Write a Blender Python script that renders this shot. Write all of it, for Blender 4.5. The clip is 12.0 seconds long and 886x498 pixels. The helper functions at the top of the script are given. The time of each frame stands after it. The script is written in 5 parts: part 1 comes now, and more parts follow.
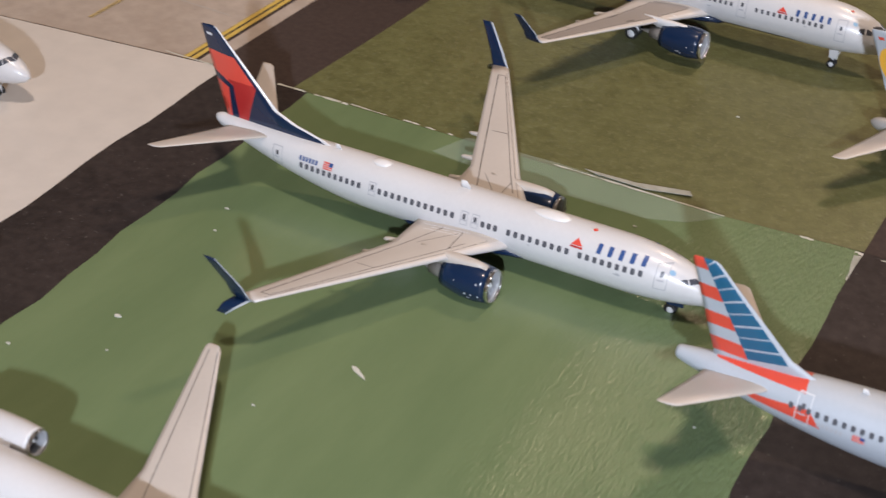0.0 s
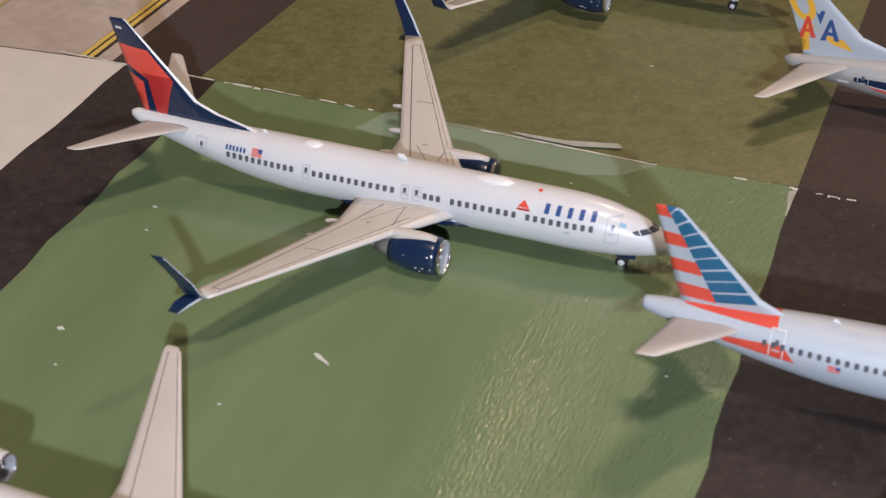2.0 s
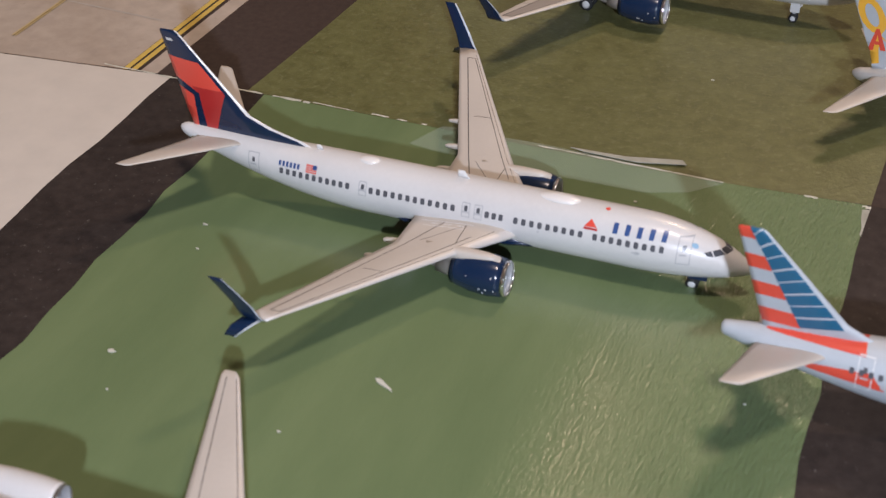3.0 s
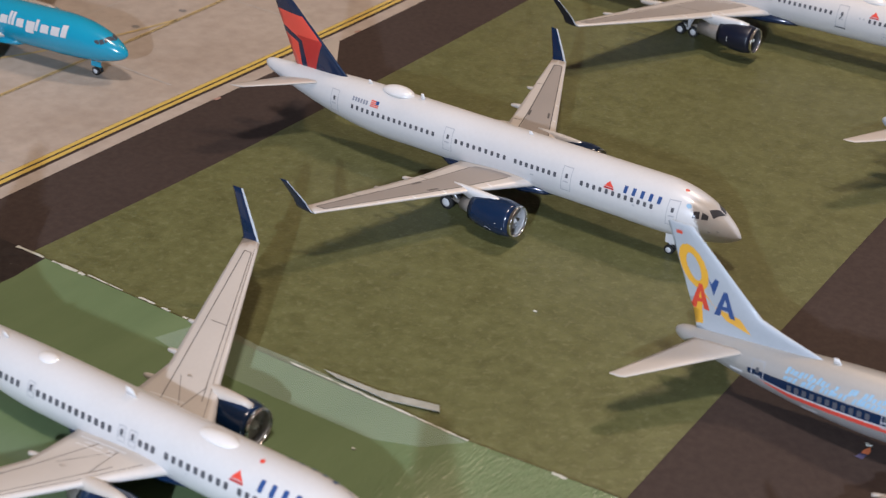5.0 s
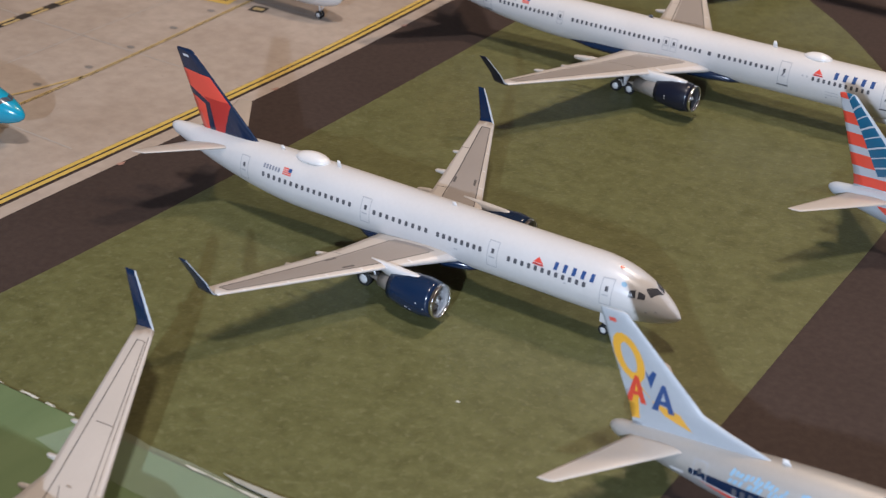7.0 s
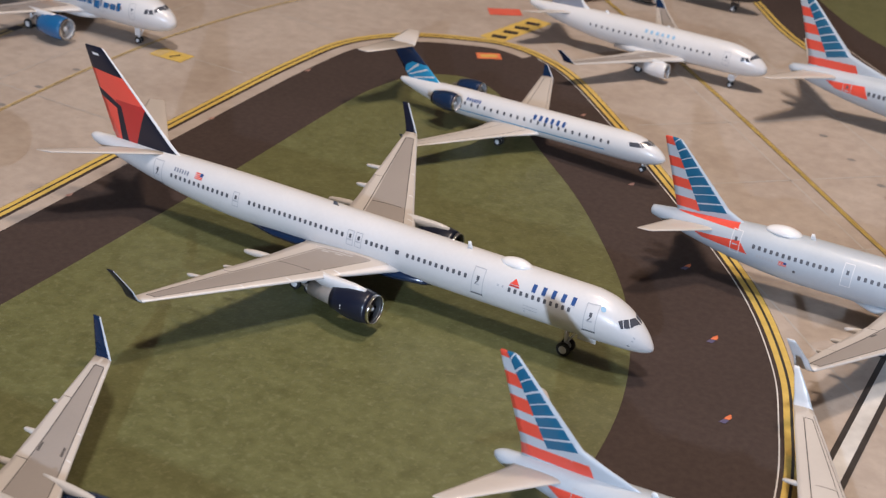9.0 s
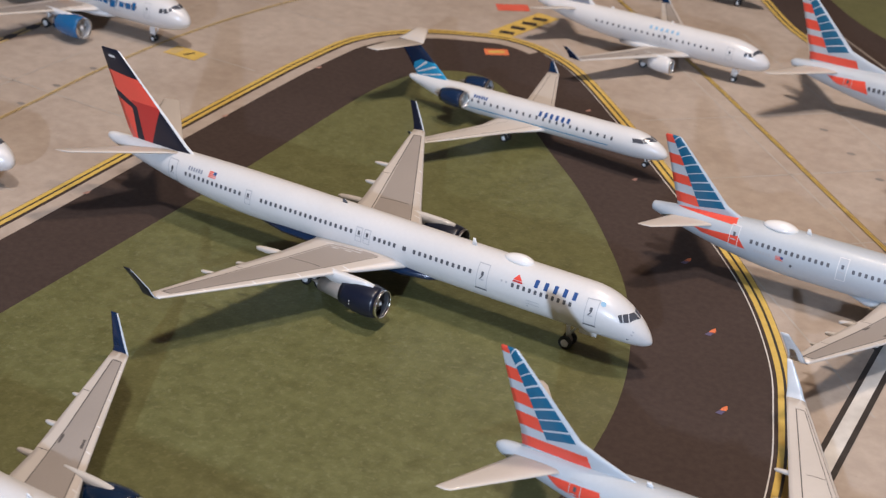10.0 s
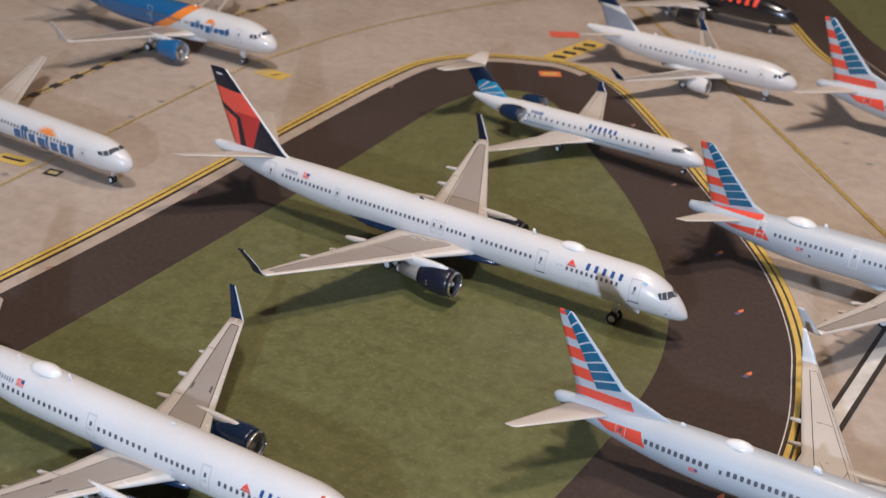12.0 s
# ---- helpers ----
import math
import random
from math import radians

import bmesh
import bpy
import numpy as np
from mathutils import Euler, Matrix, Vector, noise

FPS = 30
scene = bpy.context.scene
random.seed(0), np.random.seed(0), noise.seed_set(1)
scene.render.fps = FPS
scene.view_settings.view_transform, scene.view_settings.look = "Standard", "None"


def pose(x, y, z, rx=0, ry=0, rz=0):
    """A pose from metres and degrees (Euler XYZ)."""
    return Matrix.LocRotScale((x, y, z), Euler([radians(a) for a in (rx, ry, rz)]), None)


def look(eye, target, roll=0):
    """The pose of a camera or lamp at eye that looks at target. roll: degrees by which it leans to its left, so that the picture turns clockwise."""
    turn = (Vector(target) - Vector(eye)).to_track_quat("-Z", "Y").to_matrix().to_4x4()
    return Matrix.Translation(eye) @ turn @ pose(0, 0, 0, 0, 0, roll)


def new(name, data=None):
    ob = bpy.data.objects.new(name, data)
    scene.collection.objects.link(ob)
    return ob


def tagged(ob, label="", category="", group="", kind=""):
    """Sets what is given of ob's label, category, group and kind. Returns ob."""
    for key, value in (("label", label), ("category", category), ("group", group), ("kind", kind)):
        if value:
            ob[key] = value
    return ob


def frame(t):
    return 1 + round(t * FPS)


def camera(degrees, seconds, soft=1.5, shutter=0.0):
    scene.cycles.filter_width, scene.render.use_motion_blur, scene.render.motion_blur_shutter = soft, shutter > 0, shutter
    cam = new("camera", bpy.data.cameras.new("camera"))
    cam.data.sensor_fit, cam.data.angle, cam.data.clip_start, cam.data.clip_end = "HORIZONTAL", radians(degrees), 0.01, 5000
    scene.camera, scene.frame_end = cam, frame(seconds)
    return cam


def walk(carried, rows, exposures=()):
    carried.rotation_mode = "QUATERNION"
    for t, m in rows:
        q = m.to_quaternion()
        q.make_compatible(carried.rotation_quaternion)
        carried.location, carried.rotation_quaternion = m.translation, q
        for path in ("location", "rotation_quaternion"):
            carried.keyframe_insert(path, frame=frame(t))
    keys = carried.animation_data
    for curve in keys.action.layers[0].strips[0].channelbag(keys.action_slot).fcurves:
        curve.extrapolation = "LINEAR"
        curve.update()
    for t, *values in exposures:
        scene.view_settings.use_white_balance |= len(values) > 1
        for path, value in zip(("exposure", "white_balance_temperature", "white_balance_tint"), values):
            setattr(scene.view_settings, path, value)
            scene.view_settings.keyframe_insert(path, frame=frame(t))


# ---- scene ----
# ---------------------------------------------------------------- scale
# Die-cast models 1:400. Plans of the aircraft are in full-size metres and
# scaled by S; the table plan is in units of U metres.
S = 1 / 400
U = 0.025

# ---------------------------------------------------------------- camera
cam = camera(34.81, 12.0, soft=1.3, shutter=0.2)
# a shallow depth of field, as close-up film has it: far rows of models are soft
cam.data.dof.use_dof = True
cam.data.dof.focus_distance = 0.275
cam.data.dof.aperture_fstop = cam.data.lens / 1000 / 0.00115
PATH = [
    (0, (1.9879, -7.2574, 5.7382), (-1.2376, -1.5740, 1.1236), 0.963),
    (0.5, (1.6465, -6.9470, 5.4553), (-0.9610, -1.0327, 0.7413), 0.670),
    (1, (1.4257, -7.1511, 5.6372), (-1.0088, -1.1530, 0.9366), 0.178),
    (1.5, (1.5815, -7.1508, 5.5252), (-0.8617, -1.1674, 0.8103), -0.457),
    (2, (1.4243, -7.4146, 5.6235), (-1.0594, -1.4475, 0.9090), -0.794),
    (2.5, (1.0396, -7.5236, 5.5436), (-1.5082, -1.5933, 0.8171), -1.202),
    (2.7, (1.0162, -7.3876, 5.4630), (-1.5429, -1.4585, 0.7409), -1.200),
    (4.3, (1.6223, -7.0174, 5.6192), (-1.2578, -0.7217, 1.6106), 0.429),
    (4.5, (2.5074, -6.3146, 5.6994), (-0.7307, -0.1696, 1.7303), 0.123),
    (5, (3.1770, -4.3813, 5.3017), (-0.7249, 1.2857, 1.2201), 0.945),
    (5.5, (3.1676, -3.8987, 5.0180), (-0.8201, 1.6803, 0.8982), 0.671),
    (6, (2.9645, -3.7055, 4.9328), (-0.9695, 1.9429, 0.8561), 0.439),
    (6.5, (2.8985, -3.5811, 5.1594), (-0.9133, 2.2433, 1.2165), 1.226),
    (6.7, (2.8333, -3.6082, 5.1462), (-0.9430, 2.2628, 1.2384), 1.457),
    (8.3, (3.1311, -2.1021, 5.3923), (-0.1708, 4.0858, 1.5443), 3.731),
    (8.5, (3.0456, -1.5913, 5.5012), (-0.1964, 4.6567, 1.6996), 4.073),
    (9, (3.0736, -0.6110, 5.6947), (-0.0672, 5.7437, 1.9861), 4.587),
    (9.5, (3.0168, -0.6911, 5.8951), (-0.1843, 5.6278, 2.1771), 4.254),
    (10, (3.2594, -0.8135, 5.9492), (0.0632, 5.4639, 2.1573), 4.092),
    (10.5, (3.2645, -1.0522, 6.0028), (0.0500, 5.1897, 2.1681), 3.976),
    (11, (3.3299, -1.3165, 6.0605), (-0.0158, 4.9132, 2.3191), 3.799),
    (11.5, (3.5673, -1.6896, 6.4690), (0.1666, 4.5622, 2.8153), 3.689),
    (12, (3.9493, -2.5074, 6.4498), (0.4858, 3.7163, 2.8071), 3.438),
]
# the camera's own white balance drifts from warm to cool along the way: seconds, stops, kelvin, tint
BALANCE = [(0.0, -0.07, 6830, 13.5), (0.6, -0.14, 6830, 13.5), (1.0, 0.0, 6830, 13.5), (1.5, -0.03, 6830, 14), (2.7, -0.2, 6850, 14.5), (4.5, -0.05, 6330, 12.5), (5.3, 0.06, 6400, 10.5), (6.5, 0.06, 6300, 10), (8.5, 0.16, 6050, 9.0), (9.0, 0.23, 6050, 9.0), (10.5, 0.21, 6030, 9.0), (12.0, 0.14, 6080, 9.0)]
walk(cam, [(t, look([v * U for v in eye], [v * U for v in target], roll)) for t, eye, target, roll in PATH], BALANCE)

# ---------------------------------------------------------------- light
world = bpy.data.worlds.new("room_world")
scene.world = world
world.use_nodes = True
bg = world.node_tree.nodes["Background"]
bg.inputs["Color"].default_value = (1.0, 0.86, 0.74, 1)
bg.inputs["Strength"].default_value = 0.37


def lamp(name, x, y, z, aim, size, watts, colour):
    data = bpy.data.lights.new(name, "AREA")
    data.shape, data.size, data.energy, data.color = "DISK", size, watts, colour
    ob = new(name, data)
    ob.matrix_world = look((x * U, y * U, z * U), [v * U for v in aim])
    return ob


# the hand torch on the camera's side, cool; the room's bulb over the back of the table, warm
lamp("torch_light", 6.3, -17.0, 9.3, (-1.5, 4, 0), 0.015, 3.0, (0.70, 0.81, 1.0))
bulb = bpy.data.lights.new("room_light", "POINT")
bulb.energy, bulb.color, bulb.shadow_soft_size = 2.1, (1.0, 0.735, 0.535), 0.022
# the room's diffuse ceiling panel, far above the table
lamp("ceiling_light", 8, -9, 66, (-1, 3, 0), 0.19, 14.2, (1.0, 0.87, 0.80))
new("room_light", bulb).location = (0.3 * U, 10.8 * U, 13.6 * U)


# ---------------------------------------------------------------- materials
def material(name, colour, rough=0.4, metal=0.0, coat=0.0, grain=0.06, scale=900.0, bump=0.0, blotch=0.05, blotch_scale=60.0, spec=0.5):
    """A procedural material: fine grain and larger blotches on the colour, and a fine relief."""
    m = bpy.data.materials.new(name)
    m.use_nodes = True
    nt = m.node_tree
    b = nt.nodes["Principled BSDF"]
    b.inputs["Roughness"].default_value = rough
    b.inputs["Metallic"].default_value = metal
    b.inputs["Coat Weight"].default_value = coat
    b.inputs["Coat Roughness"].default_value = 0.12
    b.inputs["Specular IOR Level"].default_value = spec
    tc = nt.nodes.new("ShaderNodeTexCoord")
    last = None
    for amount, sc, detail in ((grain, scale, 4.0), (blotch, blotch_scale, 3.0)):
        n = nt.nodes.new("ShaderNodeTexNoise")
        n.inputs["Scale"].default_value, n.inputs["Detail"].default_value = sc, detail
        nt.links.new(tc.outputs["Object"], n.inputs["Vector"])
        r = nt.nodes.new("ShaderNodeMapRange")
        r.inputs["From Min"].default_value, r.inputs["From Max"].default_value = 0.3, 0.7
        r.inputs["To Min"].default_value, r.inputs["To Max"].default_value = 1 - amount, 1 + amount
        nt.links.new(n.outputs["Fac"], r.inputs["Value"])
        mul = nt.nodes.new("ShaderNodeVectorMath")
        mul.operation = "SCALE"
        if last is None:
            mul.inputs[0].default_value = colour
        else:
            nt.links.new(last, mul.inputs[0])
        nt.links.new(r.outputs["Result"], mul.inputs["Scale"])
        last = mul.outputs["Vector"]
        if bump and sc == scale:
            bp = nt.nodes.new("ShaderNodeBump")
            bp.inputs["Strength"].default_value, bp.inputs["Distance"].default_value = bump, 0.0004
            nt.links.new(n.outputs["Fac"], bp.inputs["Height"])
            nt.links.new(bp.outputs["Normal"], b.inputs["Normal"])
    nt.links.new(last, b.inputs["Base Color"])
    return m


def paint(name, colour, rough=0.28, coat=0.35, metal=0.0):
    return material(name, colour, rough, metal, coat, grain=0.015, scale=1500, bump=0.02, blotch=0.03, blotch_scale=90)


M = {
    "white": paint("white_gloss_paint", (0.615, 0.612, 0.61), 0.34, 0.22),
    "navy": paint("navy_gloss_paint", (0.006, 0.020, 0.056), 0.22, 0.4),
    "black_navy": paint("black_navy_paint", (0.006, 0.009, 0.022), 0.32, 0.12),
    "red": paint("bright_red_paint", (0.75, 0.080, 0.052)),
    "red_dark": paint("deep_red_paint", (0.46, 0.028, 0.026)),
    "flag_red": paint("flag_red_paint", (0.68, 0.075, 0.045)),
    "silver": paint("silver_grey_paint", (0.425, 0.465, 0.505), 0.52, 0.06, 0.08),
    "bare": paint("dull_bare_metal", (0.46, 0.45, 0.43), 0.46, 0.05, 0.45),
    "blue": paint("mid_blue_paint", (0.010, 0.105, 0.200), 0.3, 0.15),
    "wing": paint("wing_light_grey_paint", (0.52, 0.475, 0.425), 0.42, 0.1),
    "panel": paint("wing_panel_grey_paint", (0.30, 0.268, 0.24), 0.5, 0.05),
    "line": paint("panel_line_dark", (0.085, 0.075, 0.07), 0.6, 0.0),
    "metal": paint("leading_edge_metal", (0.58, 0.56, 0.54), 0.45, 0.05, 0.15),
    "fan_dark": material("fan_dark_metal", (0.10, 0.10, 0.105), 0.35, 0.5),
    "chrome": material("chrome_lip", (0.75, 0.75, 0.76), 0.14, 1.0, grain=0.02, scale=1200),
    "fan": material("fan_silver_grey", (0.46, 0.465, 0.475), 0.38, 0.30),
    "dark": material("dark_window_print", (0.085, 0.090, 0.105), 0.32, 0.0, 0.2, grain=0.02),
    "glass": material("cockpit_window_print", (0.070, 0.075, 0.090), 0.2, 0.0, 0.5, grain=0.02),
    "door": paint("door_outline_grey", (0.42, 0.43, 0.45), 0.4, 0.1),
    "tyre": material("rubber_tyre", (0.016, 0.016, 0.017), 0.7, grain=0.05),
    "hub": paint("wheel_hub_white", (0.66, 0.66, 0.66)),
    "core": material("exhaust_metal", (0.36, 0.335, 0.31), 0.42, 0.4),
    "letter": paint("navy_print", (0.026, 0.075, 0.23), 0.35, 0.2),
    "teal": paint("turquoise_gloss_paint", (0.010, 0.30, 0.46), 0.22, 0.5),
    "royal": paint("royal_blue_paint", (0.014, 0.110, 0.275), 0.25, 0.5),
    "orange": paint("orange_paint", (0.80, 0.25, 0.045)),
    "yellow": paint("amber_ribbon_paint", (0.80, 0.42, 0.050)),
    "sky": paint("light_blue_print", (0.28, 0.46, 0.62)),
    "cyan": paint("cyan_tail_paint", (0.030, 0.26, 0.46), 0.25, 0.4),
    "globe": paint("slate_grey_globe_paint", (0.24, 0.26, 0.31)),
    "black": paint("black_gloss_paint", (0.012, 0.012, 0.014), 0.2, 0.5),
    "radome": paint("radome_white", (0.74, 0.735, 0.725), 0.28, 0.4),
}


# ---------------------------------------------------------------- mesh helpers
def part(name, bm, mats, parent=None, label="", smooth=True):
    """Links a bmesh as one mesh object under a thing or a part."""
    me = bpy.data.meshes.new(name)
    if smooth:
        for f in bm.faces:
            f.smooth = True
    bm.to_mesh(me)
    bm.free()
    for m in mats if isinstance(mats, (list, tuple)) else [mats]:
        me.materials.append(m)
    ob = new(name, me)
    if parent is not None:
        ob.parent = parent
    if label:
        ob["label"] = label
    return ob


def lerp(a, b, t):
    return a + (b - a) * t


def bridge_rings(bm, rings, cap0=True, cap1=True):
    for a, b in zip(rings, rings[1:]):
        n = len(a)
        for i in range(n):
            bm.faces.new((a[i], a[(i + 1) % n], b[(i + 1) % n], b[i]))
    if cap0:
        bm.faces.new(list(reversed(rings[0])))
    if cap1:
        bm.faces.new(rings[-1])


def finish(bm):
    bmesh.ops.recalc_face_normals(bm, faces=bm.faces)
    return bm


AIRFOIL = [(0.0, 0.0), (0.012, 0.30), (0.05, 0.62), (0.14, 0.90), (0.30, 1.0), (0.50, 0.86), (0.72, 0.52), (0.90, 0.20), (1.0, 0.04)]


def loft(stations, side=1, le_slot=0, le_rows=3):
    """A lifting surface. Stations: x of the leading edge, y, z, chord, thickness, cant in degrees. Full-size metres."""
    bm = bmesh.new()
    rings = []
    loop = AIRFOIL + [(u, -0.75 * w) for u, w in reversed(AIRFOIL[1:-1])]
    loop.insert(len(AIRFOIL), (1.0, -0.04))
    for x, y, z, chord, thick, cant, *twist in stations:
        c, s = math.cos(radians(cant)), math.sin(radians(cant))
        ring = []
        for u, w in loop:
            t = w * thick / 2
            ring.append(bm.verts.new((S * (x - u * chord), S * side * (y - s * t), S * (z + c * t + (twist[0] * (0.5 - u) * chord if twist else 0)))))
        rings.append(ring)
    bridge_rings(bm, rings)
    n, k = len(loop), len(rings) - 1
    for i, f in enumerate(bm.faces):
        if le_slot and i < n * k and (i % n < le_rows or i % n > n - le_rows):
            f.material_index = le_slot
    return finish(bm)


def lathe(profile, seg=28, centre=(0, 0, 0), closed=False, pitch=0.0):
    """A body of revolution about the x axis. Profile: rows of x, radius, full-size metres."""
    bm = bmesh.new()
    rings = []
    cp, sp = math.cos(radians(pitch)), math.sin(radians(pitch))
    for x, r in profile:
        ring = []
        for i in range(seg):
            a = 2 * math.pi * i / seg
            y, z = max(r, 0.003) * math.sin(a), max(r, 0.003) * math.cos(a)
            ring.append(bm.verts.new((S * (centre[0] + x * cp - z * sp), S * (centre[1] + y), S * (centre[2] + z * cp + x * sp))))
        rings.append(ring)
    bridge_rings(bm, rings, not closed, not closed)
    if closed:
        n = seg
        for i in range(n):
            bm.faces.new((rings[-1][i], rings[-1][(i + 1) % n], rings[0][(i + 1) % n], rings[0][i]))
    return finish(bm)


def box(x0, x1, y0, y1, z0, z1, bevel=0.0):
    bm = bmesh.new()
    bmesh.ops.create_cube(bm, size=1)
    for v in bm.verts:
        v.co = (S * lerp(x0, x1, v.co.x + 0.5), S * lerp(y0, y1, v.co.y + 0.5), S * lerp(z0, z1, v.co.z + 0.5))
    if bevel:
        bmesh.ops.bevel(bm, geom=bm.edges[:], offset=S * bevel, segments=2, affect="EDGES")
    return bm


def inside(poly, p):
    hit = False
    for (x0, y0), (x1, y1) in zip(poly, poly[1:] + poly[:1]):
        if (y0 > p[1]) != (y1 > p[1]) and p[0] < (x1 - x0) * (p[1] - y0) / (y1 - y0) + x0:
            hit = not hit
    return hit


def zones(bm, polys, a, b, keep=None):
    """Cuts the mesh along the polygons' edges, seen along the axis that is neither a nor b, and gives the faces inside each its material."""
    third = 3 - a - b
    for poly, slot in polys:
        poly = [(S * p, S * q) for p, q in poly]
        lo = (min(p for p, _ in poly) - 1e-6, min(q for _, q in poly) - 1e-6)
        hi = (max(p for p, _ in poly) + 1e-6, max(q for _, q in poly) + 1e-6)

        def near(f):
            ps, qs = [v.co[a] for v in f.verts], [v.co[b] for v in f.verts]
            return max(ps) > lo[0] and min(ps) < hi[0] and max(qs) > lo[1] and min(qs) < hi[1] and (keep is None or keep(f))

        for (p0, q0), (p1, q1) in zip(poly, poly[1:] + poly[:1]):
            no = Vector((0, 0, 0))
            no[a], no[b] = q1 - q0, p0 - p1
            if no.length < 1e-9:
                continue
            co = Vector((0, 0, 0))
            co[a], co[b] = p0, q0
            fs = [f for f in bm.faces if near(f)]
            geom = fs + list({e for f in fs for e in f.edges}) + list({v for f in fs for v in f.verts})
            bmesh.ops.bisect_plane(bm, geom=geom, dist=1e-7, plane_co=co, plane_no=no.normalized())
        for f in bm.faces:
            if near(f):
                c = f.calc_center_median()
                if inside(poly, (c[a], c[b])):
                    f.material_index = slot
    return bm


class Hull:
    """The skin of a fuselage: its axis and half-axes along its length, in full-size metres."""

    def __init__(self, L, W, H, cz, nl, tl, droop, rise, end=0.11, blunt=0.60):
        self.L, self.W, self.H, self.cz, self.nl, self.tl, self.droop, self.rise, self.end, self.blunt = L, W, H, cz, nl, tl, droop, rise, end, blunt
        self.cut = 0.95

    def at(self, s):
        s = min(max(s, 0.0), self.L)
        k, dz = 1.0, 0.0
        if s < self.nl:
            u = s / self.nl
            k = max(1 - (1 - u) ** 2.0, 0) ** self.blunt
            dz = -self.droop * (1 - u) ** 2.2
        t0 = self.L - self.tl
        if s > t0:
            v = (s - t0) / self.tl
            k = 1 - (1 - self.end) * v ** 1.75
            dz = self.rise * v ** 1.75
            if v > self.cut:
                k *= max(0.05, 1 - ((v - self.cut) / (1 - self.cut)) ** 2) ** 0.5
        return self.cz + dz, self.W / 2 * k, self.H / 2 * k

    def spot(self, s, ang, side=-1, off=0.0):
        """A point of the skin: s behind the nose, ang in degrees from the top."""
        def raw(s, a):
            z, ry, rz = self.at(s)
            return Vector((-s, side * ry * math.sin(a), z + rz * math.cos(a)))
        a = radians(ang)
        p = raw(s, a)
        du, dv = raw(s + 0.05, a) - raw(s - 0.05, a), raw(s, a + 0.02) - raw(s, a - 0.02)
        n = du.cross(dv)
        if n.length < 1e-9:
            n = Vector((1, 0, 0))
        n.normalize()
        if n.dot(p - Vector((-s, 0, self.at(s)[0]))) < 0:
            n = -n
        return p + n * off, n

    def angle(self, s, z):
        c, _, rz = self.at(s)
        return math.degrees(math.acos(max(-1, min(1, (z - c) / rz))))

    def mesh(self, seg=40):
        bm = bmesh.new()
        ss = [self.nl * (i / 16) ** 1.9 for i in range(17)]
        ss[0] = 0.012
        t0 = self.L - self.tl
        n = max(4, int((t0 - self.nl) / 1.6))
        ss += [lerp(self.nl, t0, i / n) for i in range(1, n)]
        ss += [lerp(t0, self.L, i / 16) for i in range(16)] + [self.L - self.tl * q for q in (0.045, 0.03, 0.018, 0.008, 0.002)]
        rings = []
        for s in ss:
            z, ry, rz = self.at(s)
            rings.append([bm.verts.new((-S * s, S * ry * math.sin(2 * math.pi * i / seg), S * (z + rz * math.cos(2 * math.pi * i / seg)))) for i in range(seg)])
        bridge_rings(bm, rings)
        return finish(bm)

    def patch(self, bm, quad, side=-1, off=0.02, n=2, m=2, polar=False):
        """Adds to bm a printed patch that lies on the skin. quad: four corners (s, z), or (s, degrees from the top)."""
        grid = []
        for i in range(n + 1):
            row = []
            for j in range(m + 1):
                u, v = i / n, j / m
                s = lerp(lerp(quad[0][0], quad[1][0], u), lerp(quad[3][0], quad[2][0], u), v)
                w = lerp(lerp(quad[0][1], quad[1][1], u), lerp(quad[3][1], quad[2][1], u), v)
                p, _ = self.spot(s, w if polar else self.angle(s, w), side, off)
                row.append(bm.verts.new(p * S))
            grid.append(row)
        for i in range(n):
            for j in range(m):
                bm.faces.new((grid[i][j], grid[i + 1][j], grid[i + 1][j + 1], grid[i][j + 1]))
        return bm


# ---------------------------------------------------------------- parts of an airliner
def add_windows(root, hull, runs, z, w=0.29, h=0.42, sides=(-1, 1), mat=None):
    """Cabin windows, each its own piece on one shared mesh. runs: first s, last s, pitch."""
    bm = bmesh.new()
    c = 0.3
    ring = [(-1, -1 + c), (-1 + c, -1), (1 - c, -1), (1, -1 + c), (1, 1 - c), (1 - c, 1), (-1 + c, 1), (-1, 1 - c)]
    bm.faces.new([bm.verts.new((S * x * w / 2, S * y * h / 2, 0)) for x, y in ring])
    me = bpy.data.meshes.new("cabin_window")
    bm.to_mesh(me)
    bm.free()
    me.materials.append(mat or M["dark"])
    for side in sides:
        for s0, s1, pitch in runs:
            k = max(1, round(abs(s1 - s0) / pitch))
            for i in range(k + 1):
                s = lerp(s0, s1, i / k)
                p, n = hull.spot(s, hull.angle(s, z), side, 0.018)
                ob = new("cabin_window", me)
                ob.parent = root
                x = Vector((1, 0, 0))
                up = n.cross(x).normalized()
                x = up.cross(n).normalized()
                ob.matrix_basis = Matrix.Translation(p * S) @ Matrix((x, up, n)).transposed().to_4x4()


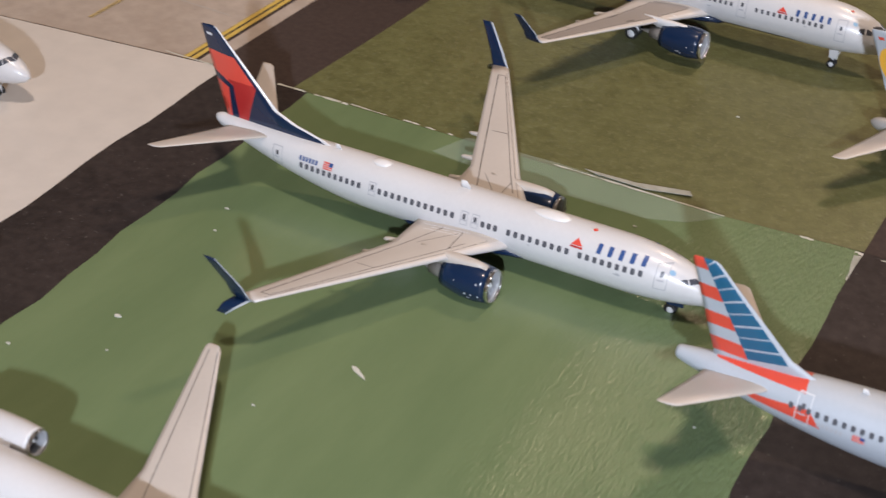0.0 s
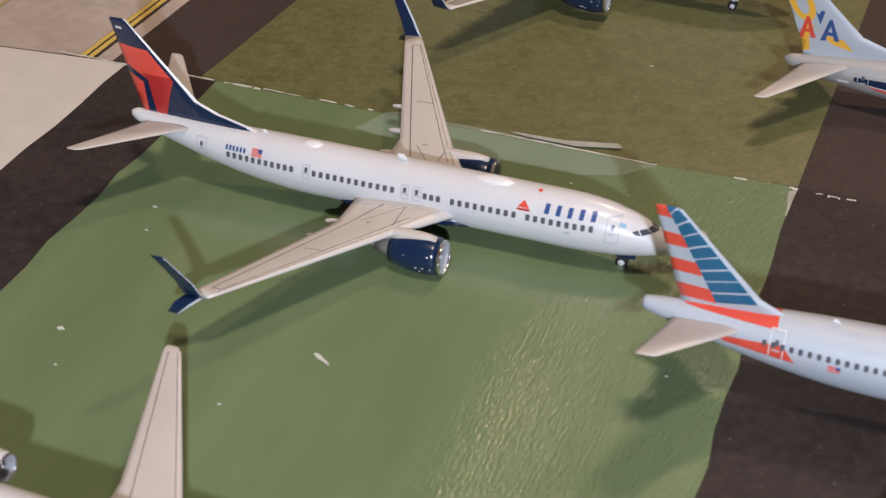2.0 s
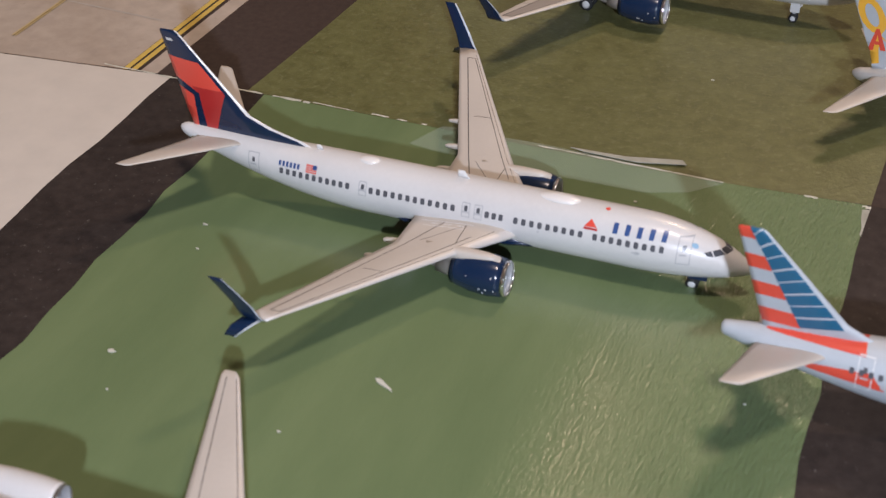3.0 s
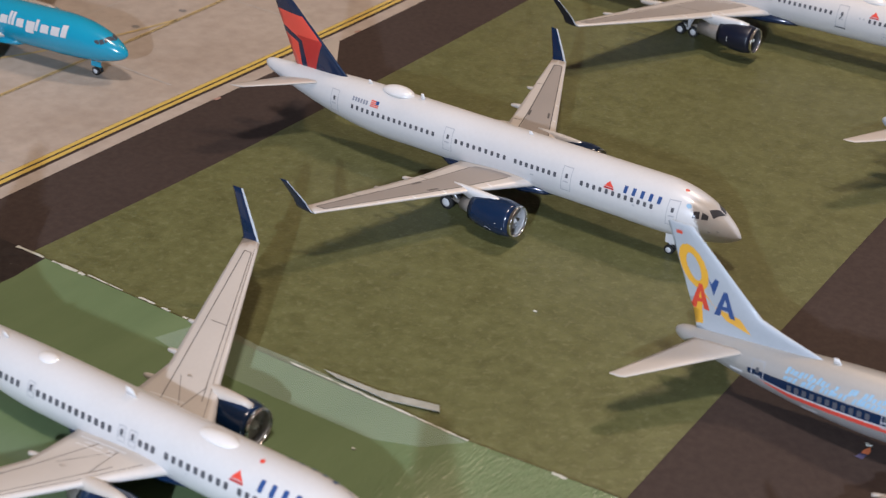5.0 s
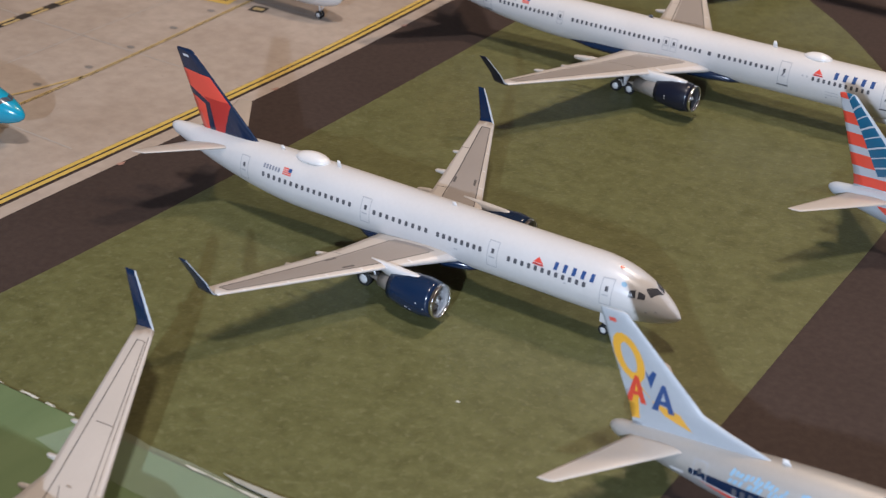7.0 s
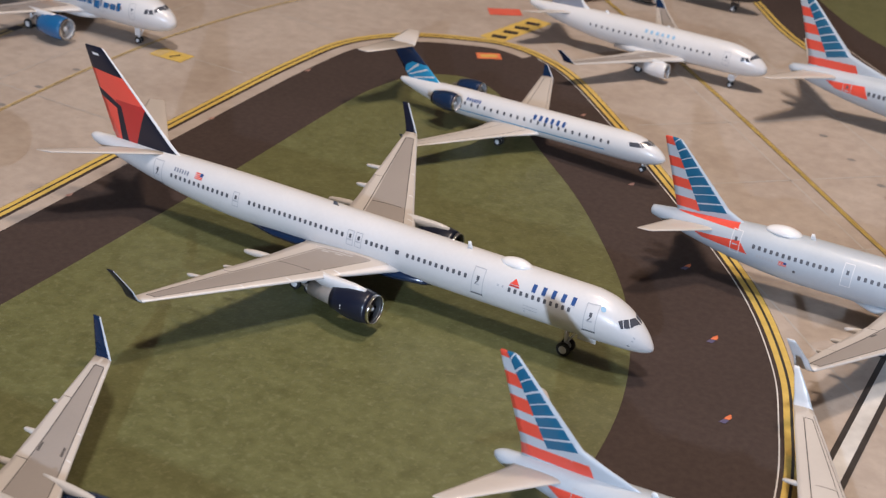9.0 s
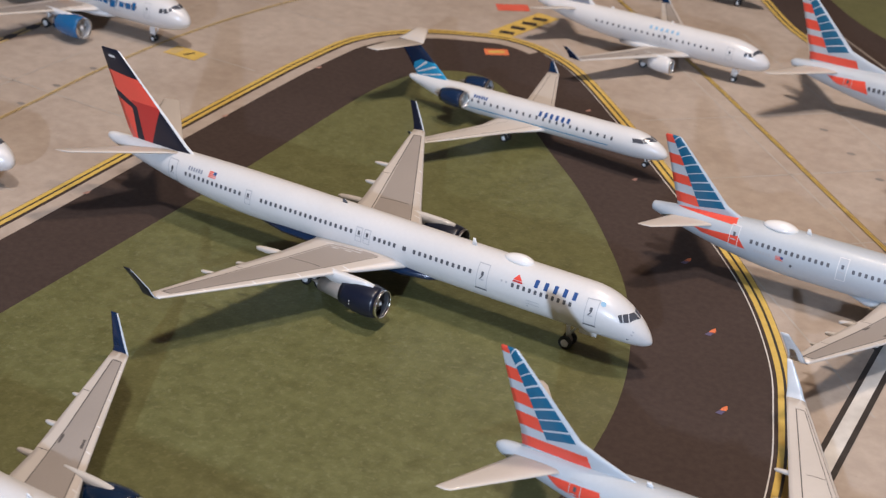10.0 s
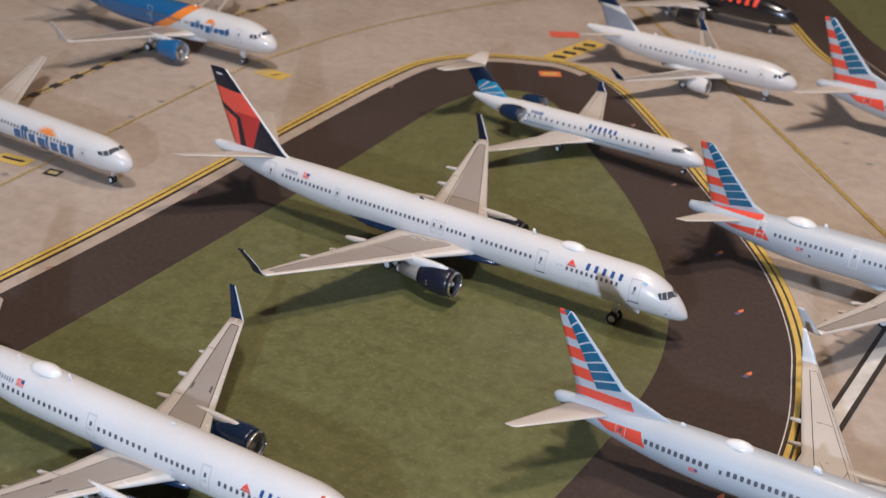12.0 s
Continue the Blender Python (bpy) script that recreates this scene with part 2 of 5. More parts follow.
def add_door(root, hull, s, w, z0, z1, side=-1, mat=None, line=0.055, pane=True, sill=False):
    bm = bmesh.new()
    a, b = s - w / 2, s + w / 2
    for q in (((a, z0), (a + line, z0), (a + line, z1), (a, z1)), ((b - line, z0), (b, z0), (b, z1), (b - line, z1))):
        hull.patch(bm, q, side, 0.02, 1, 6)
    for q in (((a + line, z0), (b - line, z0), (b - line, z0 + line), (a + line, z0 + line)), ((a + line, z1 - line), (b - line, z1 - line), (b - line, z1), (a + line, z1))):
        hull.patch(bm, q, side, 0.02, 3, 1)
    door = part("door", bm, mat or M["door"], root, "thin grey printed door outline")
    if pane:
        bm = bmesh.new()
        zc = lerp(z0, z1, 0.64)
        hull.patch(bm, ((s - 0.11, zc - 0.16), (s + 0.11, zc - 0.16), (s + 0.11, zc + 0.16), (s - 0.11, zc + 0.16)), side, 0.024)
        part("door_pane", bm, M["dark"], door)
        bm = bmesh.new()
        zc = lerp(z0, z1, 0.40)
        hull.patch(bm, ((s - 0.2, zc - 0.05), (s + 0.25, zc - 0.05), (s + 0.25, zc + 0.05), (s - 0.2, zc + 0.05)), side, 0.024)
        part("door_handle", bm, M["door"], door)
    if sill:
        bm = bmesh.new()
        hull.patch(bm, ((a - 0.06, z0 - 0.10), (b + 0.06, z0 - 0.10), (b, z0 + 0.02), (a, z0 + 0.02)), side, 0.026, 4, 1)
        part("door_sill", bm, M["dark"], door, "dark printed door sill")
        bm = bmesh.new()
        zc = lerp(z0, z1, 0.52)
        hull.patch(bm, ((s + 0.12, zc - 0.22), (s + 0.22, zc - 0.22), (s - 0.02, zc + 0.12), (s - 0.12, zc + 0.12)), side, 0.025, 1, 3)
        part("door_handle", bm, M["dark"], door, "dark slanted door handle print")
    return door


def add_bars(root, hull, name, boxes, mat, side=-1, slant=0.0, label=""):
    """Printed bars, each its own piece. boxes: s from, s to, z from, z to; slant leans them."""
    for s0, s1, z0, z1 in boxes:
        bm = bmesh.new()
        d = slant * (z1 - z0)
        hull.patch(bm, ((s0, z0), (s1, z0), (s1 - d, z1), (s0 - d, z1)), side, 0.02, 2 if abs(s1 - s0) < 3 else 16, 4)
        part(name, bm, mat, root, label)


def add_flag(root, hull, s, z, w=1.0, h=0.55, side=-1):
    bm = bmesh.new()
    cuts = (0, 0.18, 0.27, 0.45, 0.54, 0.72, 0.81, 1.0)
    for a, b in zip(cuts, cuts[1:]):
        hull.patch(bm, ((s - w / 2, z + h * a), (s + w / 2, z + h * a), (s + w / 2, z + h * b), (s - w / 2, z + h * b)), side, 0.02, 2, 1)
    for i, f in enumerate(bm.faces):
        f.material_index = 0 if (i // 2) % 2 == 0 else 1
    flag = part("flag", bm, [M["flag_red"], M["white"]], root, "small red and white striped flag print")
    bm = bmesh.new()
    q = s - w / 2, s - w * 0.12
    hull.patch(bm, ((q[0], z + h * 0.5), (q[1], z + h * 0.5), (q[1], z + h), (q[0], z + h)), side, 0.03, 2, 2)
    part("flag_canton", bm, M["letter"], flag)


def add_dot(root, hull, name, s, ang, r, mat, side=-1, label=""):
    """A small printed round on the skin."""
    bm = bmesh.new()
    p = [hull.spot(s + r * math.cos(a), ang + math.degrees(r * math.sin(a) / (hull.H / 2)), side, 0.02)[0] * S for a in [2 * math.pi * i / 10 for i in range(10)]]
    bm.faces.new([bm.verts.new(q) for q in p])
    part(name, bm, mat, root, label)


def add_cockpit(root, hull, panes):
    """Cockpit panes: quads of (s, degrees from the top), on both sides."""
    for side in (-1, 1):
        for q in panes:
            bm = bmesh.new()
            hull.patch(bm, q, side, 0.02, 5, 5, polar=True)
            part("cockpit_pane", bm, M["glass"], root)


PANES_737 = [((1.15, 2), (1.66, 1.5), (2.02, 35), (1.74, 50)), ((1.79, 51.5), (2.07, 37.5), (2.36, 48), (2.10, 62.5)), ((2.17, 63.5), (2.42, 49), (2.80, 56.5), (2.52, 64))]
PANES_AIRBUS = [((1.10, 3), (1.72, 2), (2.14, 44), (1.93, 57.5)), ((2.0, 63.5), (2.32, 48), (2.62, 53), (2.51, 70)), ((2.66, 71), (2.73, 53), (3.08, 58), (3.13, 74.5))]
PANES_CRJ = [((1.25, 3), (2.0, 2), (2.5, 38), (2.1, 54)), ((2.15, 56), (2.55, 39), (3.5, 50), (3.3, 66))]
PANES_757 = [((1.70, 48), (2.00, 26), (1.75, 3), (1.25, 3)), ((2.10, 60.5), (2.35, 41), (2.05, 28), (1.75, 50)), ((2.33, 66), (2.65, 51.5), (2.40, 42), (2.15, 62))]


def add_blade(root, hull, s, h, length, ang=0.0, mat=None, name="antenna"):
    p, n = hull.spot(s, max(ang, 0.01), -1, 0)
    z = p.z
    bm = loft([(p.x, 0, z - 0.06, length, 0.1, 90), (p.x - length * 0.45, 0, z + h, length * 0.5, 0.07, 90)])
    part(name, bm, mat or M["radome"], root)


def add_dome(root, hull, s, length, width, height, name="radome"):
    p, n = hull.spot(s, 0.01, -1, 0)
    bm = bmesh.new()
    bmesh.ops.create_uvsphere(bm, u_segments=24, v_segments=14, radius=1)
    for v in bm.verts:
        x, y, z = v.co
        r = math.hypot(x, y)
        v.co = (S * (p.x + x * length / 2 * (1 if x > 0 else 1.15)), S * y * width / 2, S * (p.z - 0.08 + (z * height if z > 0 else z * 0.15) * (1 - 0.12 * r)))
    part(name, bm, M["radome"], root, "white rounded radome")


def add_wheel(parent, x, y, z, r, w):
    tyre = part("tyre", lathe_y([(-w / 2, r * 0.62), (-w / 2, r * 0.86), (-w / 2 * 0.7, r), (w / 2 * 0.7, r), (w / 2, r * 0.86), (w / 2, r * 0.62)], x, y, z), M["tyre"], parent)
    part("hub", lathe_y([(-w / 2 * 1.08, 0.02), (-w / 2 * 1.12, r * 0.30), (-w / 2 * 1.03, r * 0.58), (w / 2 * 1.03, r * 0.58), (w / 2 * 1.12, r * 0.30), (w / 2 * 1.08, 0.02)], x, y, z), M["hub"], parent, "white wheel hub")
    return tyre


def lathe_y(profile, x, y, z, seg=20):
    bm = bmesh.new()
    rings = []
    for d, r in profile:
        rings.append([bm.verts.new((S * (x + r * math.cos(2 * math.pi * i / seg)), S * (y + d), S * (z + r * math.sin(2 * math.pi * i / seg)))) for i in range(seg)])
    bridge_rings(bm, rings)
    return finish(bm)


def rod(a, b, r, seg=10):
    bm = bmesh.new()
    a, b = Vector(a), Vector(b)
    q = (b - a).to_track_quat("Z", "Y").to_matrix()
    rings = [[bm.verts.new((p + q @ Vector((r * math.cos(2 * math.pi * i / seg), r * math.sin(2 * math.pi * i / seg), 0))) * S) for i in range(seg)] for p in (a, b)]
    bridge_rings(bm, rings)
    return finish(bm)


def add_gear(root, x, y, top, r, w, bogie=0.0, track=0.5, strut=0.14, door=None, door_mat=None):
    """One leg: strut, wheels (two, or four on a bogie), a brace and a door."""
    leg = part("landing_gear", rod((x, y, r * 0.9), (x - 0.1, y, top), strut), M["hub"], root, "grey metal landing gear leg")
    part("axle", rod((x - bogie / 2 - 0.05, y, r), (x + bogie / 2 + 0.05, y, r), strut * 0.7) if bogie else rod((x, y - track / 2, r), (x, y + track / 2, r), strut * 0.7), M["hub"], leg)
    part("brace", rod((x + 0.05, y, r * 1.7), (x + 0.9, y, top), strut * 0.55), M["hub"], leg)
    for dx in ((-bogie / 2, bogie / 2) if bogie else (0,)):
        for dy in (-track / 2, track / 2):
            add_wheel(leg, x + dx, y + dy, r, r, w)
    if door:
        part("gear_door", box(x + door[0], x + door[1], y + door[2], y + door[3], door[4], door[5], 0.02), door_mat or M["white"], leg, smooth=False)
    return leg


def add_engine(root, x, y, z, length, r, paint_mat, side, core=0.35, pylon=None, aft=None, pylon_mat=None, inside="fan", core_r=1.0):
    """A nacelle with lip, fan, spinner, exhaust and pylon. x: the intake's plane."""
    o = (x, y, z)
    n = part("nacelle", lathe([(-0.12 * r, r * 0.935), (-0.5 * r, r * 1.0), (-length * 0.30, r * 1.07), (-length * 0.62, r * 1.02), (-length * 0.88, r * 0.86), (-length, r * 0.77), (-length + 0.05, r * 0.70), (-length * 0.7, r * 0.74), (-length * 0.35, r * 0.80), (-0.3 * r, r * 0.83)], 32, o, closed=True), paint_mat, root)
    part("intake_lip", lathe([(-0.20 * r, r * 0.955), (-0.06 * r, r * 0.925), (0.0, r * 0.895), (-0.03 * r, r * 0.865), (-0.12 * r, r * 0.845), (-0.14 * r, r * 0.86), (-0.12 * r, r * 0.89)], 32, o, closed=True), M["chrome"], n, "polished silver intake lip")
    part("intake_duct", lathe([(-0.10 * r, r * 0.848), (-0.20 * r, r * 0.825), (-length * 0.215, r * 0.80), (-length * 0.215, r * 0.825), (-0.30 * r, r * 0.835)], 32, o, closed=True), M[inside], n, "grey intake duct")
    bm = lathe([(-length * 0.20, r * 0.82), (-length * 0.21, r * 0.82)], 32, o)
    fan = part("fan", bm, M["fan"], n, "dark grey engine fan")
    # a ring of blades, folded like a fan
    bm = bmesh.new()
    ring = []
    for i in range(44):
        a, e = 2 * math.pi * i / 44, -0.10 * (i % 2)
        ring.append([bm.verts.new((S * (o[0] - length * 0.16 + e * r), S * (o[1] + q * r * math.sin(a + d)), S * (o[2] + q * r * math.cos(a + d)))) for q, d in ((0.24, 0.0), (0.81, 0.10))])
    for i in range(44):
        (a0, b0), (a1, b1) = ring[i], ring[(i + 1) % 44]
        bm.faces.new((a0, a1, b1, b0))
    part("blade_ring", bm, M[inside], fan, "grey fan blades", smooth=False)
    part("spinner", lathe([(-0.05 * length, 0.0), (-0.08 * length, 0.12 * r), (-0.13 * length, 0.22 * r), (-0.20 * length, 0.27 * r)], 16, o), M["hub"], fan)
    part("core_nozzle", lathe([(-length * 0.75, r * 0.60), (-length * 1.02, r * 0.50 * core_r), (-length * (1.0 + core), r * 0.36 * core_r), (-length * (1.0 + core) + 0.05, r * 0.30 * core_r), (-length * 0.9, r * 0.32)], 24, o, closed=True), aft or M["core"], n, "grey metal exhaust nozzle")
    part("exhaust_cone", lathe([(-length * 0.9, r * 0.24), (-length * (1.0 + core), r * 0.20), (-length * (1.25 + core), 0.02)], 16, o), M["core"], n)
    if pylon:
        x0, x1, zt0, zt1, w = pylon  # front, rear, top heights at the front and the rear, half-width
        bm = bmesh.new()
        rings = []
        for k in range(7):
            u = k / 6
            xx = lerp(x0, x1, u)
            zt = lerp(zt0, zt1, min(1, u * 1.6)) if k else zt0 - 0.12
            ww = 1.15 * w * (0.25 + 0.75 * math.sin(math.pi * min(0.95, 0.12 + u * 0.85)))
            zb = z + r * 0.55 if u < 0.75 else lerp(z + r * 0.55, zt1 - 0.15, (u - 0.75) / 0.25)
            rings.append([bm.verts.new((S * xx, S * (y + dy), S * zz)) for dy, zz in ((-ww, zb), (-ww, zt - 0.10), (-ww * 0.5, zt), (ww * 0.5, zt), (ww, zt - 0.10), (ww, zb))])
        bridge_rings(bm, rings)
        part("pylon", finish(bm), pylon_mat or M["white"], root)
    return n


def add_fairings(root, rows, mat):
    """Flap track fairings: canoe shapes. rows: x of the front, y, z, length, radius."""
    for x, y, z, length, r in rows:
        part("flap_track_fairing", lathe([(0, 0.0), (-length * 0.15, r * 0.6), (-length * 0.4, r), (-length * 0.7, r * 0.92), (-length * 0.92, r * 0.7), (-length * 0.985, r * 0.4), (-length, 0.0)], 12, (x, y, z), pitch=4), mat, root)


def add_nacelle_prints(nacelle, x, y, z, length, r, marks, side, mat=None):
    """Small pale latches and stencils on the outside of a nacelle. marks: share of the length, degrees from the top, half-length, half-height."""
    for u, ang, hl, hh in marks:
        bm = bmesh.new()
        rows = []
        for i in (-1, 1):
            row = []
            for j in (-1, 0, 1):
                a = radians(ang) + j * hh / r
                rr = r * (1.0 + 0.075 * math.sin(math.pi * min(1, max(0, u / 0.6)))) * (1.0 if u < 0.5 else 1.0 - 0.16 * (u - 0.5)) + 0.025
                row.append(bm.verts.new((S * (x - u * length + i * hl), S * (y + side * rr * math.sin(a)), S * (z + rr * math.cos(a)))))
            rows.append(row)
        for j in range(2):
            bm.faces.new((rows[0][j], rows[1][j], rows[1][j + 1], rows[0][j + 1]))
        part("latch", finish(bm), mat or M["hub"], nacelle, "small white printed latch")


class Wing:
    """Plan of a wing: rows of y, x of the leading edge, chord, z, thickness; full-size metres."""

    def __init__(self, rows):
        self.rows = rows

    def at(self, y):
        r = self.rows
        for a, b in zip(r, r[1:]):
            if y <= b[0]:
                break
        t = (y - a[0]) / (b[0] - a[0])
        return [lerp(p, q, t) for p, q in zip(a, b)]

    def spot(self, y, u):
        _, x, c, z, t = self.at(y)
        return x - u * c, y

    def strip(self, y0, u0, y1, u1, w):
        a, b = self.spot(y0, u0), self.spot(y1, u1)
        return [(a[0] - w, a[1]), (b[0] - w, b[1]), (b[0] + w, b[1]), (a[0] + w, a[1])]

    def rung(self, y, u0, u1, w):
        a, b = self.spot(y, u0), self.spot(y, u1)
        return [(a[0], y - w), (b[0], y - w), (b[0], y + w), (a[0], y + w)]

    def area(self, pts):
        return [self.spot(y, u) for y, u in pts]


def add_wings(root, wing, base, panel, lines, le, marks, tip, tip_mats, grow=(0, 0)):
    """Both wings with printed panels and lines, and their tips. grow: how far the port tip sits further out and up."""
    kink, end = wing.rows[-2][0], wing.rows[-1][0]

    def stretch(bm, side):
        for v in bm.verts:
            k = max(0.0, (v.co.y / S - kink) / (end - kink)) if side > 0 else 0.0
            v.co.y, v.co.z = v.co.y + S * grow[0] * min(k, 1), v.co.z + S * grow[1] * min(k, 1)
        return bm

    for side in (1, -1):
        dense = []
        for (a, b) in zip(wing.rows, wing.rows[1:]):
            k = 5
            for i in range(k):
                y, x, c, z, t = [lerp(p, q, i / k) for p, q in zip(a, b)]
                dense.append((x, y, z, c, t, 0))
        y, x, c, z, t = wing.rows[-1]
        dense.append((x, y, z, c, t, 0))
        bm = loft(dense, side)
        pol = []
        if le:
            pol.append((wing.area([(wing.rows[0][0] + 0.3, -0.02), (wing.rows[-1][0], -0.05), (wing.rows[-1][0], le * 1.4), (wing.rows[0][0] + 0.3, le)]), 2))
        if panel:
            pol.append((wing.area(panel), 1))
        for ln in lines:
            pol.append((wing.strip(*ln) if len(ln) == 5 else wing.rung(*ln), 3))
        for ln in marks or ():
            pol.append((wing.strip(*ln) if len(ln) == 5 else wing.rung(*ln), 4))
        pol = [([(p, side * q) for p, q in poly], slot) for poly, slot in pol]
        zones(bm, pol, 0, 1)
        w = part("wing", stretch(bm, side), [base, M["panel"], M["metal"], M["line"], M["hub"]], root)
        if tip:
            for k, st in enumerate(tip):
                part("winglet", stretch(loft(st, side, 1), side), [tip_mats[k], M["silver"]], w)
    return w


def blend_tip(wing, height, out, back, chord1, bend=0.30, n=9):
    """Stations of a winglet: a short curve up from the wing's tip, then a straight blade."""
    y, x, c, z, t = wing.rows[-1]
    st = []
    cant1 = math.degrees(math.atan2(height, out)) + 6
    for i in range(n + 1):
        u = i / n
        a = min(1.0, u / bend)
        yy = y + out * (u if u > bend else u * (1.6 - 0.6 * a))
        zz = z + height * (u if u > bend else u * a ** 0.7)
        st.append((x - back * u ** 1.05, yy, zz, lerp(c * lerp(1.0, 0.94, a), chord1, u ** 1.1), lerp(t, 0.10, u), lerp(6, min(cant1, 84), a)))
    return st


def add_tail(root, fin, fin_zones, fin_mats, plane, plane_mat, hull, pale_edge=False):
    """Fin (rows of z, x of the leading edge, chord, thickness) and the two tailplanes."""
    rows = fin
    dense = []
    for a, b in zip(rows, rows[1:]):
        for i in range(6):
            z, x, c, t = [lerp(p, q, i / 6) for p, q in zip(a, b)]
            dense.append((x, 0, z, c, t, 90))
    z, x, c, t = rows[-1]
    dense.append((x, 0, z, c, t, 90))
    dense.append((x - 0.25, 0, z + 0.12, c - 0.35, t * 0.4, 90))
    edge = pale_edge
    bm = loft(dense, 1, 3 if edge else 0, 2)
    zones(bm, fin_zones, 0, 2)
    f = part("fin", bm, fin_mats + ([M["hub"]] if len(fin_mats) == 3 else []), root)
    if plane:
        for side in (1, -1):
            part("tailplane", loft(plane, side), plane_mat, root)
    return f


class Fin:
    """Maps (u, v) on a fin, u from the leading edge to the trailing edge and v from root to tip, to the plan."""

    def __init__(self, x0, c0, z0, x1, c1, z1):
        self.k = x0, c0, z0, x1, c1, z1

    def __call__(self, *pts):
        x0, c0, z0, x1, c1, z1 = self.k
        return [(lerp(x0, x1, v) - u * lerp(c0, c1, v), lerp(z0, z1, v)) for u, v in pts]


def thing(name, x, y, heading, label, category, group="model airliners on the mat"):
    e = new(name)
    e.empty_display_size = 0.01
    e.matrix_world = Matrix.Translation((x * U, y * U, GROUND)) @ Matrix.Rotation(heading, 4, "Z")
    tagged(e, label, category, group)
    return e


GROUND = 0.0

# --------------------------------------------------------------- liveries
RED_TAIL = ["navy", "red", "red_dark"]
DARK_TAIL = ["black_navy", "red", "red_dark"]


LOW_PANES = [((1.85, 31), (2.24, 24), (2.05, 2), (1.55, 2)), ((2.48, 54), (2.70, 40), (2.30, 26), (1.90, 34)), ((2.94, 58), (3.15, 51.5), (2.78, 42), (2.56, 55))]
LONG_PANES = [((1.90, 45.7), (2.36, 30.3), (1.84, 3), (1.35, 3)), ((2.65, 63.9), (2.70, 45.8), (2.25, 46), (2.21, 58.4)), ((3.24, 69), (3.27, 53.6), (2.88, 46.6), (2.79, 65))]


def red_tail(f):
    """A navy fin with red facets and a dark bent line."""
    return [
        (f((1.06, 0.76), (0.055, 0.73), (0.055, 0.44), (0.70, -0.02), (1.06, -0.02)), 1),
        (f((0.66, 0.47), (0.055, 0.47), (0.055, 0.44), (0.70, -0.02), (0.82, -0.02)), 2),
        (f((1.06, 0.58), (0.72, 0.46), (0.60, 0.40), (0.70, 0.36), (1.06, 0.49)), 0),
        (f((0.60, 0.41), (0.70, 0.42), (0.91, -0.02), (0.80, -0.02)), 0),
        (f((0.72, 0.935), (0.42, 0.935), (0.42, 0.91), (0.72, 0.91)), 3),
    ]


STRIPE_TAIL = ["silver", "flag_red", "blue", "white"]


def stripe_tail(f, reds=((1.04, 0.95), (0.82, 0.70), (0.61, 0.48), (0.40, 0.27)), low=0.21, foot=((1.06, 0.17), (0.04, 0.19), (0.11, 0.075), (1.06, 0.065))):
    """A silver fin with red bands behind and blue bands in front."""
    z = []
    for v1, v0 in reds:
        z.append((f((1.08, v1), (lerp(0.60, 0.54, v1), v1), (lerp(0.60, 0.54, v0), v0), (1.08, v0)), 1))
    k, top = 9, 1.04
    for i in range(k):
        v1, v0 = lerp(top, low, i / k), lerp(top, low, (i + 1) / k)
        g = 0.012 + 0.006 * (i % 2 == 0)
        a, b = lerp(0.605, 0.545, v1), lerp(0.605, 0.545, v0)
        z.append((f((a, v1 - g), (0.30, v1 + 0.045 - g), (0.085, v1 + 0.07 - g), (0.085, v0 + 0.068), (0.30, v0 + 0.043), (b, v0 - 0.002)), 2))
    z.append((f(*foot), 1))
    return z


def stripe_tail_low(f):
    """The same on a fin that stands lower on its fuselage."""
    return stripe_tail(f, ((1.04, 0.89), (0.74, 0.61), (0.48, 0.35), (0.23, 0.09)), 0.10, ((1.06, 0.02), (0.0, 0.06), (0.0, -0.05), (1.06, -0.05)))


def letter_bars(s0, s1, z, h, n, gap):
    """Plain blocks in place of a row of n letters."""
    w = (s1 - s0) / n
    return [(s0 + i * w, s0 + (i + 1 - gap) * w, z, z + h) for i in range(n)]


def ragged_bars(s0, s1, z, h):
    """Plain blocks of uneven width and height in place of a name in small letters."""
    out, q = [], s0
    k = (s1 - s0) / 7.6
    for w, up, low in ((0.62, 1.05, 0), (0.95, 0.78, 0), (0.95, 0.72, 0), (0.35, 1.0, 0), (1.0, 0.74, -0.32), (0.85, 0.74, 0), (0.32, 1.15, 0), (0.32, 1.15, 0), (0.9, 0.74, 0)):
        out.append((q, q + w * k * 0.86, z + low * h, z + up * h))
        q += w * k * 1.14
    return out


def add_wordmark(root, hull, s0, s1, z, h, n, mat, sides=(-1,), name="wordmark_block", gap=0.52):
    for side in sides:
        add_bars(root, hull, name, letter_bars(s0, s1, z, h, n, gap), mat, side, 0.06, "")


# --------------------------------------------------------------- table and printed mat
def sheet(name, poly, z, mat, parent=None, label="", thick=0.0, kind="structure"):
    """A flat printed area. poly in table units; z in millimetres."""
    bm = bmesh.new()
    top = bm.faces.new([bm.verts.new((x * U, y * U, z / 1000)) for x, y in poly])
    bm.normal_update()
    if top.normal.z < 0:
        top.normal_flip()
    if thick:
        ext = bmesh.ops.extrude_face_region(bm, geom=[top])
        for v in [g for g in ext["geom"] if isinstance(g, bmesh.types.BMVert)]:
            v.co.z -= thick / 1000
        bm.normal_update()
        bmesh.ops.recalc_face_normals(bm, faces=bm.faces)
    else:
        bmesh.ops.triangulate(bm, faces=bm.faces[:])
    ob = part(name, bm, mat, parent, "", smooth=False)
    if parent is None:
        tagged(ob, label, kind=kind)
    elif label:
        ob["label"] = label
    return ob


